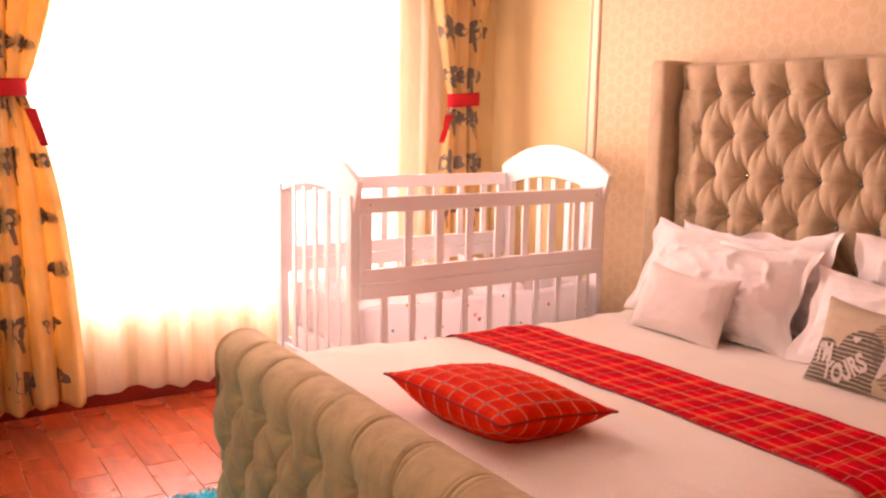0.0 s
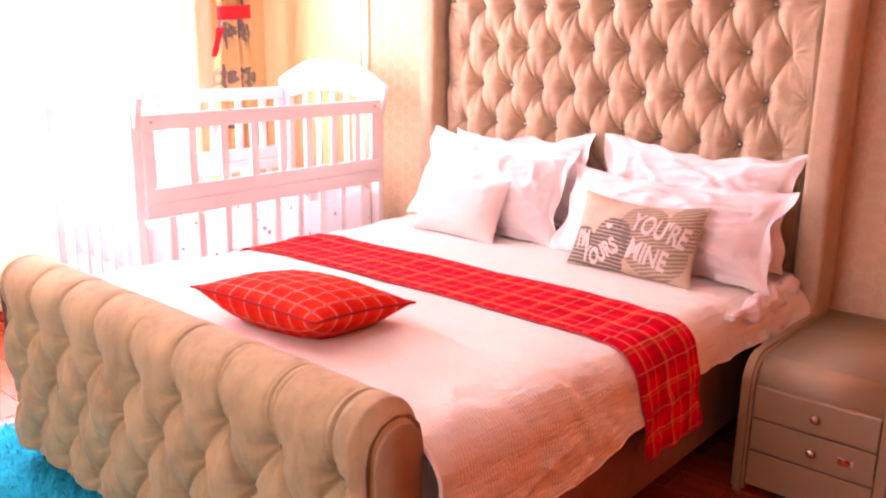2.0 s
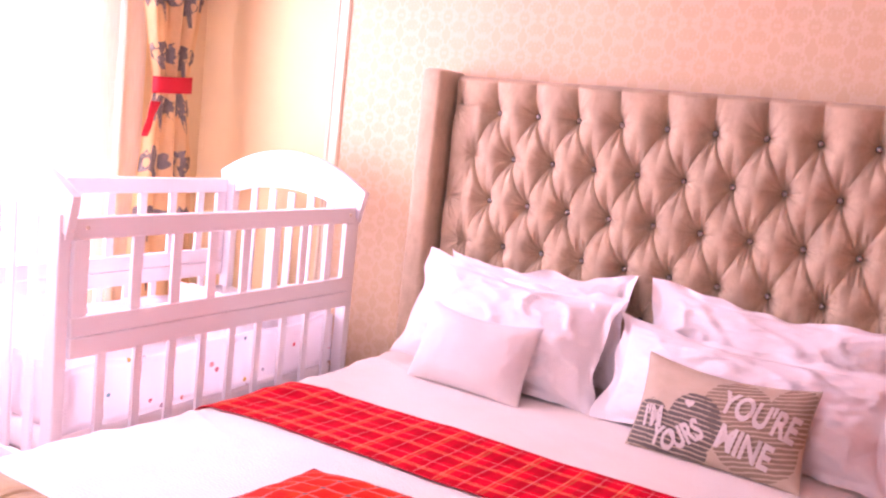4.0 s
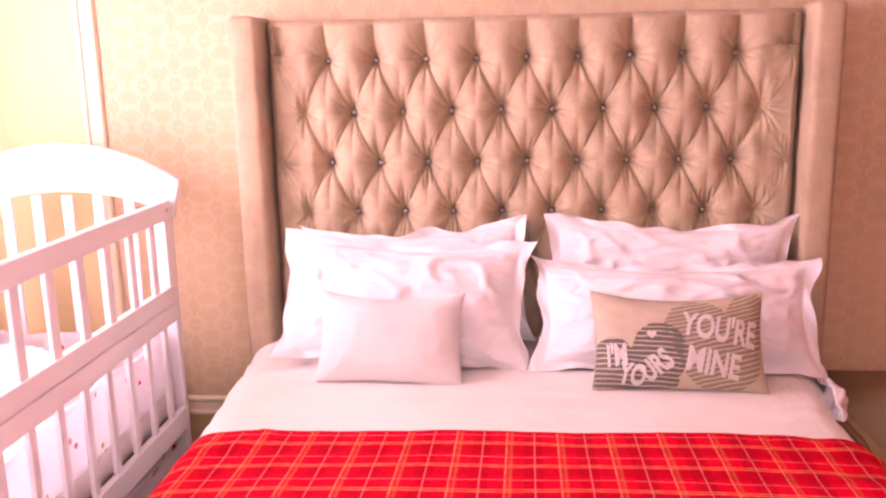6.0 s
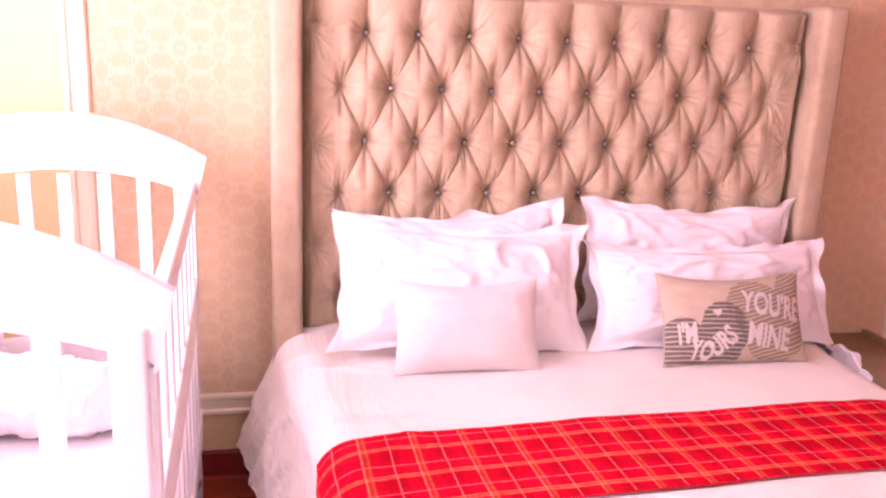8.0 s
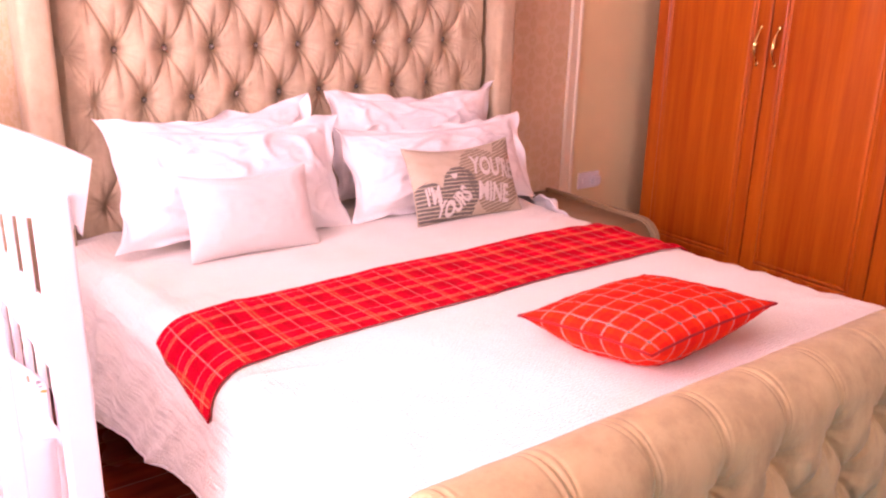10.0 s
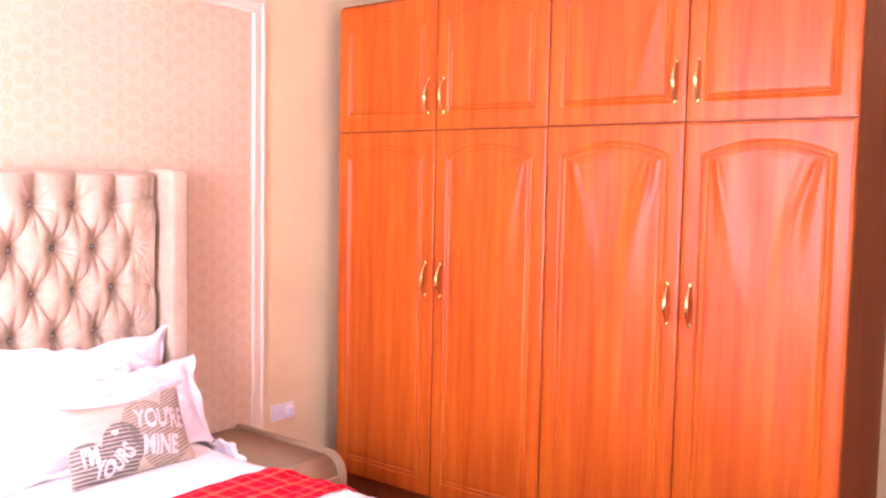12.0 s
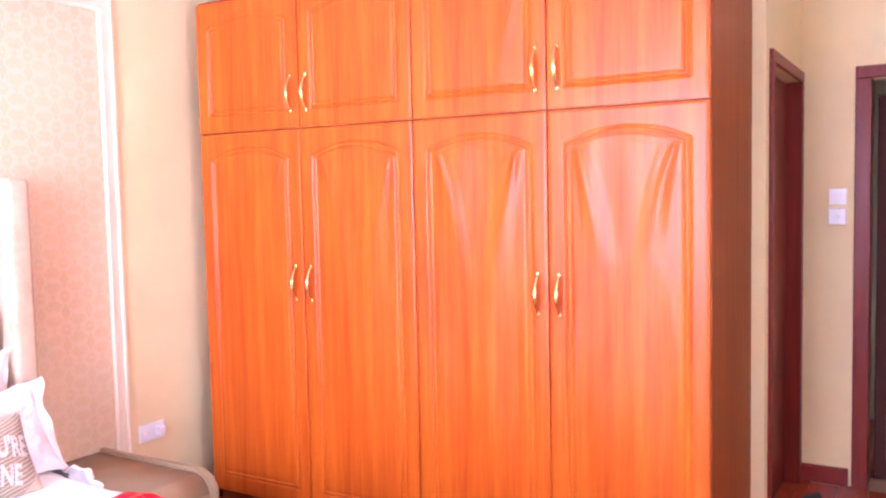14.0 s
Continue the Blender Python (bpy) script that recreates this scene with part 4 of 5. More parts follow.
checked, checked_fn = pillow("cushion", "red and orange checked cushion lying flat on the bedspread", T((-1.715, -0.07, BT + 0.115)) @ Matrix.Rotation(radians(4), 4, "Z") @ Matrix.Rotation(radians(6), 4, "Y") @ Matrix.Rotation(radians(90), 4, "X") @ T((0, 0, -0.25)), 0.40, 0.50, 0.16, 7.0, "check", pinch=0.07, sag=0.0, uv_scale=(0.40, 0.50), category="cushion", wrinkle=0.0016, lower=1.32, upper=0.60)


def piping(ob, fn, material, radius=0.0028, label="narrow sewn edge"):
    """The seam along the rim of a cushion."""
    rim = []
    for k in range(160):
        t = 2 * math.pi * k / 160
        u, v = math.cos(t), math.sin(t)
        q = max(abs(u), abs(v))
        rim.append(fn(u / q, v / q, -1))
    rim += rim[:2]
    part("piping", tube(rim, [radius] * len(rim), 6), material, ob, label, smooth=True)


piping(mine, mine_fn, "linen_seam", 0.0022)
piping(plain, plain_fn, "plush", 0.0022)
piping(checked, checked_fn, "check_seam", 0.0035, "dark red sewn edge")


def letters(text, cu, cv, size, tilt, name="lettering", squeeze=0.8):
    """Printed words that follow the front of the cushion; cu, cv: place on its face, -1..1."""
    cd = bpy.data.curves.new("words", "FONT")
    cd.body, cd.size, cd.align_x, cd.align_y = text, size, "CENTER", "CENTER"
    cd.offset = 0.0035
    tmp = new("words", cd)
    bpy.context.view_layer.update()
    me = bpy.data.meshes.new_from_object(tmp.evaluated_get(bpy.context.evaluated_depsgraph_get()))
    bpy.data.objects.remove(tmp)
    bm = bmesh.new()
    bm.from_mesh(me)
    bmesh.ops.triangulate(bm, faces=bm.faces)
    bmesh.ops.subdivide_edges(bm, edges=[ed for ed in bm.edges if ed.calc_length() > 0.012], cuts=2)
    t = radians(tilt)
    for v in bm.verts:
        x, y = v.co.x * squeeze, v.co.y
        x, y = x * math.cos(t) - y * math.sin(t), x * math.sin(t) + y * math.cos(t)
        u, w = cu + x / 0.25, cv + y / 0.1475
        p = mine_fn(max(-0.98, min(0.98, u)), max(-0.98, min(0.98, w)), -1)
        v.co = (p.x, p.y - 0.0035, p.z)
    return part(name, bm, "letter", mine, "white printed words")


letters("I'M", -0.74, -0.34, 0.085, 6, squeeze=0.62)
letters("YO", -0.55, -0.72, 0.085, -10, squeeze=0.62)
letters("URS", -0.28, -0.53, 0.085, 38, squeeze=0.62)
letters("YOU'RE", 0.46, 0.20, 0.108, -11, squeeze=0.60)
letters("MINE", 0.36, -0.48, 0.100, -11, squeeze=0.68)
heart = bmesh.new()
hv = []
for k in range(28):
    t = 2 * math.pi * k / 28
    x, y = 0.0009 * 16 * math.sin(t) ** 3, 0.0010 * (13 * math.cos(t) - 5 * math.cos(2 * t) - 2 * math.cos(3 * t) - math.cos(4 * t))
    p = mine_fn(-0.33 + x / 0.25, 0.10 + y / 0.157, -1)
    hv.append(heart.verts.new((p.x, p.y - 0.003, p.z)))
heart.faces.new(hv)
part("heart", heart, "letter", mine, "small white printed heart")


# the rumpled end of the sheet that pushes out between pillows and cabinet
tuck = thing("folded_sheet", T((0, 0, 0)), "rumpled white sheet bunched at the head of the bed", "sheet")


def tuck_fn(i, j):
    x, t = -0.60 + 0.50 * j / 60, math.pi * (i / 18) * 1.15
    r1 = 0.036 + 0.009 * math.sin(x * 38) + 0.006 * math.sin(x * 75 + 1) + 0.012 * noise.noise(Vector((x * 14, t * 2, 2)))
    taper = min(1.0, (j + 4) / 18)
    return (x, -0.872 - 0.01 * taper - r1 * 1.1 * taper * math.sin(t) , 0.560 + r1 * 1.2 * taper * math.cos(t))


solid(part("cloth", grid(19, 61, tuck_fn), "pillow", tuck, smooth=True), 0.003)


# ---- bedside cabinet ----
def nightstand():
    ns = thing("bedside_cabinet", T((0, 0, 0)), "champagne leatherette bedside cabinet with two drawers and a rounded top edge", "bedside cabinet")
    y0, y1, xf, xb, zt = -1.415, -0.95, -0.645, 0.075, 0.458
    r = 0.085
    ring_ = [(xf + 0.012, 0.10), (xf + 0.012, zt - r)]
    for k in range(1, 12):
        t = math.pi - math.pi / 2 * k / 12
        ring_.append((xf + 0.012 + r + r * math.cos(t), zt - r + r * math.sin(t)))
    ring_ += [(xf + r, zt), (xb, zt), (xb, 0.10)]

    def extrude(poly, ya, yb, bev=0.0):
        bm = bmesh.new()
        e0, e1 = ([bm.verts.new((x, y, z)) for x, z in poly] for y in (ya, yb))
        f0, f1 = bm.faces.new(e0), bm.faces.new(e1[::-1])
        n = len(poly)
        for k in range(n):
            bm.faces.new((e0[k], e0[(k + 1) % n], e1[(k + 1) % n], e1[k]))
        bmesh.ops.recalc_face_normals(bm, faces=bm.faces)
        if bev:
            bmesh.ops.bevel(bm, geom=list(f0.edges) + list(f1.edges), offset=bev, segments=2, affect="EDGES")
        return bm
    part("body", extrude(ring_, y0 + 0.04, y1 - 0.04), "leather", ns, smooth=True)
    side = [(xf - 0.012, 0.0), (xf - 0.012, zt - r)]
    for k in range(1, 14):
        t = math.pi - math.pi / 2 * k / 14
        side.append((xf - 0.012 + (r + 0.02) * (1 + math.cos(t)), zt - r + (r + 0.014) * math.sin(t)))
    side += [(xf + r + 0.01, zt + 0.014), (xb, zt + 0.014), (xb, 0.0)]
    for ya, yb in ((y0, y0 + 0.042), (y1 - 0.042, y1)):
        p = part("side_panel", extrude(side, ya, yb, 0.010), "leather", ns, smooth=True)
        md = p.modifiers.new("edges", "EDGE_SPLIT")
        md.split_angle = radians(50)
    for z0, z1 in ((0.268, 0.375), (0.156, 0.263)):
        d = part("drawer", box(xf - 0.004, xf + 0.02, y0 + 0.046, y1 - 0.046, z0, z1, 0.004), "leather_light", ns, "flat leatherette drawer front")
        k = part("knob", lathe([(0.006, 0.0), (0.006, -0.010), (0.013, -0.014), (0.014, -0.020), (0.010, -0.026), (0.003, -0.028)], 16, "x"), "nickel", d, "round nickel knob", smooth=True)
        k.location = (xf - 0.004, -1.19, (z0 + z1) / 2 + 0.003)
    part("plinth", box(xf - 0.002, xf + 0.03, y0 + 0.045, y1 - 0.045, 0.03, 0.151, 0.003), "leather_light", ns)
    s = part("sticker", box(xf - 0.0056, xf - 0.0046, -1.31, -1.265, 0.198, 0.222), "sticker", ns, "small orange and yellow sticker")
    return ns


nightstand()


# ---- wardrobe ----
def fine_axis(length, marks, coarse=0.035, fine=0.004, reach=0.032):
    vals = {0.0, length}
    n = int(length / coarse)
    vals |= {length * k / n for k in range(n + 1)}
    for mk in marks:
        k = -reach / 2
        while k < reach:
            vals.add(round(mk + k, 5))
            k += fine
    out = []
    for v in sorted(v for v in vals if 0 <= v <= length):
        if not out or v - out[-1] > fine * 0.6:
            out.append(v)
    out[-1] = length
    return out


def door_bm(w, h, draped, seed):
    m, b_, top = 0.072, 0.085, 0.075
    xs = fine_axis(w, (m, w - m - 0.02), coarse=0.009 if draped else 0.035)
    zs = fine_axis(h, (b_,), coarse=0.020 if draped else 0.035)
    zs = sorted(set([z for z in zs if z < h - 0.20] + [h - 0.20 + 0.005 * k for k in range(41)]))
    th = 0.020

    def fn(i, j):
        z, x = zs[i], xs[j]
        zt = h - top - 0.055 * ((x - w / 2) / (w / 2 - m)) ** 2
        d = min(x - m, w - m - x, z - b_, (zt - z) * 0.97)
        g = -0.0055 * math.exp(-((d) / 0.005) ** 2) - 0.0045 * math.exp(-((d - 0.020) / 0.005) ** 2) + 0.002 * math.exp(-((d - 0.010) / 0.005) ** 2)
        if d > 0.024:
            g -= 0.001
            if draped:
                fall = h - top - z
                soft_in = min(1.0, (d - 0.024) / 0.035) ** 2
                for s in (-1, 1):
                    amp = draped * (1.0 if s > 0 else 0.8)
                    half = w / 2 - m - 0.03
                    for start, reach, wide, high in ((1.02, 0.55, 1.0, 1.0), (0.80, 0.40, 0.6, 0.25)):
                        xc = w / 2 + s * half * (0.10 + (start - 0.10) * math.exp(-max(0.0, fall) / reach)) + 0.012 * noise.noise(Vector((z * 3, seed, s)))
                        wd = (0.012 + 0.040 * min(1, max(0.0, fall) / 0.6)) * wide
                        g += amp * high * 0.0040 * math.exp(-((x - xc) / wd) ** 2) * min(1, max(0.0, fall + 0.03) / 0.10) * math.exp(-(max(0.0, fall) / 0.52) ** 2) * soft_in
                g += 0.0022 * draped * noise.noise(Vector((x * 7 + seed, z * 1.8, seed))) * soft_in
        edge = min(x, w - x, z, h - z)
        if edge < 0.006:
            g -= 0.003 * (1 - edge / 0.006)
        return (x, -th - g, z)
    bm = grid(len(zs), len(xs), fn)
    rim = [v for v in bm.verts if v.is_boundary]
    ed = [e_ for e_ in bm.edges if e_.is_boundary]
    ext = bmesh.ops.extrude_edge_only(bm, edges=ed)
    for v in ext["geom"]:
        if isinstance(v, bmesh.types.BMVert):
            v.co.y = 0.0
    bmesh.ops.recalc_face_normals(bm, faces=bm.faces)
    return bm


def handle_bm():
    pts, rad = [], []
    for k in range(17):
        t = k / 16
        pts.append((0, -0.006 - 0.030 * math.sin(math.pi * t), 0.155 * (t - 0.5)))
        rad.append(0.0045 + 0.0052 * math.sin(math.pi * t) ** 2)
    bm = tube(pts, rad, 10)
    for s in (-1, 1):
        vs = bmesh.ops.create_uvsphere(bm, u_segments=12, v_segments=8, radius=0.0085)["verts"]
        bmesh.ops.scale(bm, verts=vs, vec=(1, 0.6, 1.5))
        bmesh.ops.translate(bm, verts=vs, vec=(0, -0.004, s * 0.0795))
    return bm


WXL, WXR, WF, WT = -0.03, -2.565, -2.0, 2.60
wardrobe = thing("wardrobe", T((0, 0, 0)), "tall cherry-foil wardrobe with eight arched-panel doors and brass handles", "wardrobe")
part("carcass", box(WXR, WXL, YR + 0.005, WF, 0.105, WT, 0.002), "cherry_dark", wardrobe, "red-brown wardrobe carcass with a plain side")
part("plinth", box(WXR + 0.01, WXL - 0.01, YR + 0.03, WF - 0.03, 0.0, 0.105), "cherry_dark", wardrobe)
handle_src = mesh_ob("handle", handle_bm(), "brass")
handle_data = handle_src.data
bpy.data.objects.remove(handle_src)
DOOR_X = (WXL, -0.680, -1.305, -1.933, WXR)
ZM = 1.941
for row, (z0, z1) in enumerate(((0.115, ZM - 0.004), (ZM + 0.004, WT - 0.003))):
    for k in range(4):
        draped = (1.3, 2.0, 3.2, 3.6)[k] if row == 0 else (0.0, 0.2, 1.2, 0.15)[k]
        DW = DOOR_X[k] - DOOR_X[k + 1]
        bm = door_bm(DW - 0.006, z1 - z0 - (0.012 if row and k == 0 else 0.0), draped, k + 10 * row)
        lab = "tall cherry door with an arched panel, its foil loose in folds" if row == 0 else "short upper cherry door with an arched panel"
        d = part("door", bm, "cherry", wardrobe, lab, smooth=True)
        md = d.modifiers.new("edges", "EDGE_SPLIT")
        md.split_angle = radians(60)
        # local x runs from the recess side to the window side; y faces out to the room
        d.matrix_basis = T((DOOR_X[k] - 0.003, WF + 0.001, z0)) @ Matrix.Rotation(radians(180), 4, "Z")
        hd = new("handle", handle_data)
        hd.parent = d
        tagged(hd, "curved polished brass handle")
        hx = DW - 0.006 - 0.043 if k % 2 == 0 else 0.043
        hz = (1.21 if row == 0 else 2.105) - z0
        hd.location = (hx, -0.020, hz)
for x, w_, hh in ((-1.47, 0.10, 0.13), (-1.60, 0.22, 0.09)):
    bag = bmesh.new()
    bmesh.ops.create_icosphere(bag, subdivisions=3, radius=1)
    for v in bag.verts:
        n_ = 1 + 0.28 * noise.noise(v.co * 1.7 + Vector((x, 0, 0))) + 0.1 * noise.noise(v.co * 5)
        v.co = Vector((v.co.x * w_ / 2 * n_, v.co.y * 0.09 * n_, max(-0.35, v.co.z) * hh / 1.35 * n_ + hh * 0.26))
    zmin = min(v.co.z for v in bag.verts)
    bmesh.ops.translate(bag, verts=bag.verts, vec=(0, 0, -zmin))
    bg = thing("plastic_bag", T((x, -2.38, WT)), "crumpled pale grey plastic bag on top of the wardrobe", "bag")
    part("bag_body", bag, "bag", bg, smooth=True)


# ---- crib ----
CRIB = Matrix.Rotation(0.022, 4, "Z")      # the crib stands a little askew


def crib():
    c = thing("crib", CRIB, "white painted wooden baby crib with slatted sides and arched ends", "crib")
    xa, xb, ya, yb = -1.475, -0.105, 1.225, 1.97
    W_ = "white_wood"
    # corner posts
    for x in (xa, xb):
        for y in (ya + 0.025, yb - 0.025):
            part("post", box(x - 0.02, x + 0.02, y - 0.027, y + 0.027, 0.0, 1.13, 0.005), W_, c)
    # drop side at the front and fixed side at the back
    for y, back in ((ya, False), (yb, True)):
        up = 0.03 if back else 0.0
        side = part("top_rail", box(xa + 0.022, xb - 0.022, y - 0.014, y + 0.014, 1.055 + up, 1.12 + up, 0.005), W_, c)
        for z0_, z1_ in ((0.765, 0.825), (0.70, 0.762)):
            part("middle_rail", box(xa + 0.022, xb - 0.022, y - 0.013, y + 0.013, z0_, z1_, 0.004), W_, c)
        part("bottom_rail", box(xa + 0.022, xb - 0.022, y - 0.012, y + 0.012, 0.295, 0.375, 0.004), W_, c)
        for x0_, x1_ in ((xa + 0.022, xa + 0.075), (xb - 0.075, xb - 0.022)):
            part("stile", box(x0_, x1_, y - 0.011, y + 0.011, 0.826, 1.054 + up, 0.003), W_, c)
        for k in range(7):
            x = xb - 0.15 - 0.02 - 0.158 * k
            part("slat", box(x - 0.019, x + 0.019, y - 0.007, y + 0.007, 0.823, 1.057 + 0.03 * back, 0.003), W_, side)
        for k in range(9):
            x = xb - 0.135 - 0.137 * k
            part("slat", box(x - 0.016, x + 0.016, y - 0.007, y + 0.007, 0.373, 0.702, 0.003), W_, side)
    # arched ends
    for x in (xa, xb):
        n = 24
        mid, half = (ya + yb) / 2, (yb - ya) / 2 + 0.045
        bm = bmesh.new()

        def ztop(q):
            return 1.185 + 0.13 * (1 - q * q)

        def zbot(q):
            return 1.075 + 0.075 * (1 - min(1, abs(q) / 0.9) ** 2) - 0.02 * (abs(q) > 0.93)
        vs = []
        for k in range(n + 1):
            q = -1 + 2 * k / n
            row = []
            for sx in (-0.013, 0.013):
                row.append(bm.verts.new((x + sx, mid + half * q, ztop(q))))
                row.append(bm.verts.new((x + sx, mid + half * (q * (0.93 if abs(q) > 0.95 else 1)), zbot(q))))
            vs.append(row)
        for a_, b_ in zip(vs, vs[1:]):
            bm.faces.new((a_[0], a_[1], b_[1], b_[0]))
            bm.faces.new((a_[2], b_[2], b_[3], a_[3]))
            bm.faces.new((a_[0], b_[0], b_[2], a_[2]))
            bm.faces.new((a_[1], a_[3], b_[3], b_[1]))
        bm.faces.new((vs[0][0], vs[0][2], vs[0][3], vs[0][1]))
        bm.faces.new((vs[-1][0], vs[-1][1], vs[-1][3], vs[-1][2]))
        bmesh.ops.recalc_face_normals(bm, faces=bm.faces)
        end = part("arched_rail", bm, W_, c, "arched white end board")
        part("end_rail", box(x - 0.011, x + 0.011, ya + 0.055, yb - 0.055, 0.29, 0.37, 0.004), W_, c)
        for k in range(5):
            y = ya + 0.14 + 0.11 * k
            part("slat", box(x - 0.006, x + 0.006, y - 0.019, y + 0.019, 0.37, 1.135, 0.003), W_, end)
    part("base_board", box(xa + 0.02, xb - 0.02, ya + 0.03, yb - 0.03, 0.325, 0.345), "ply", c)
    d = part("under_drawer", boxes([(xa + 0.03, xb - 0.03, ya + 0.012, ya + 0.030, 0.045, 0.255), (xa + 0.03, xb - 0.03, ya + 0.031, yb - 0.03, 0.045, 0.06), (xa + 0.03, xb - 0.03, yb - 0.03, yb - 0.012, 0.045, 0.255)], 0.004), W_, c, "white storage board under the crib")
    part("shelf", box(xa + 0.03, xb - 0.03, ya + 0.032, yb - 0.032, 0.20, 0.212), "ply", c)
    for x in (xa + 0.06, xb - 0.06):
        for z in (1.09,):
            part("bolt", lathe([(0.006, 0), (0.006, -0.004), (0.003, -0.006)], 10, "y"), "nickel", c, at=T((x, ya - 0.014, z)))
    return xa, xb, ya, yb


cxa, cxb, cya, cyb = crib()
crib_mattress = thing("crib_mattress", CRIB @ T((0, 0, 0.347)), "white crib mattress with a printed sheet", "mattress")
part("mattress_body", box(cxa + 0.03, cxb - 0.03, cya + 0.035, cyb - 0.035, 0, 0.10, 0.02), "pillow", crib_mattress, smooth=True)
bumper = thing("crib_bumper", CRIB @ T((0, 0, 0.45)), "padded white crib bumper with small printed figures and a pink band", "bumper")


def wavy_wall(x0, x1, y, z0, z1, thick, along="x"):
    def fn(i, j):
        t = j / 60
        p = x0 + (x1 - x0) * t
        q = y + 0.012 * math.sin(t * 21) * (0.3 + i / 8)
        z = z0 + (z1 - z0) * i / 8 + 0.006 * math.sin(t * 15) * (i / 8)
        return (p, q, z) if along == "x" else (q, p, z)
    return grid(9, 61, fn)


for y in (cya + 0.045, cyb - 0.045):
    solid(part("padding", wavy_wall(cxa + 0.04, cxb - 0.04, y, 0.0, 0.20, 0.02), "bumper", bumper, smooth=True), 0.015)
solid(part("padding", wavy_wall(cya + 0.06, cyb - 0.06, cxb - 0.05, 0.0, 0.20, 0.02, "y"), "bumper", bumper, smooth=True), 0.015)
solid(part("padding", wavy_wall(cya + 0.06, cyb - 0.06, cxa + 0.05, 0.0, 0.20, 0.02, "y"), "bumper", bumper, smooth=True), 0.015)
band = thing("crib_skirt", CRIB, "narrow pink printed band along the foot of the crib side", "fabric band")
solid(part("band", wavy_wall(cxa + 0.04, cxb - 0.10, cya - 0.002, 0.262, 0.284, 0.004), "bumper_band", band, smooth=True), 0.002)
cp = pillow("crib_pillow", "plump white pillow with a red trimmed corner lying in the crib", T((-0.38, 1.62, 0.45)) @ Matrix.Rotation(radians(80), 4, "Z") @ Matrix.Rotation(radians(-35), 4, "X"), 0.50, 0.34, 0.16, 9.0, "pillow")


# ---- curtains ----
def curtain_surface(xl, xr, y, z0, z1, pinch_z, pinch_x, pinch_w, folds, depth, seed):
    """Returns fn(s, z) for a curtain gathered at pinch_z; s runs 0..1 across."""
    def fn(s, z):
        wide = xr - xl
        if z > pinch_z:
            t = min(1.0, (z - pinch_z) / (z1 - pinch_z))
            k = t ** 0.75
        else:
            t = min(1.0, (pinch_z - z) / (pinch_z - z0))
            k = (1 - math.exp(-3.0 * t)) / (1 - math.exp(-3.0)) * 0.62
        left = (pinch_x - pinch_w / 2) * (1 - k) + xl * k
        right = (pinch_x + pinch_w / 2) * (1 - k) + xr * k
        x = left + (right - left) * s
        dep = depth * (0.35 + 0.65 * min(1, k * 1.6))
        ph = s * folds * 2 * math.pi + seed
        yy = y + dep * math.sin(ph + 0.8 * math.sin(s * 9 + seed)) + 0.25 * dep * math.sin(2.3 * ph + z * 2)
        return Vector((x + 0.2 * dep * math.cos(ph), yy, z))
    return fn


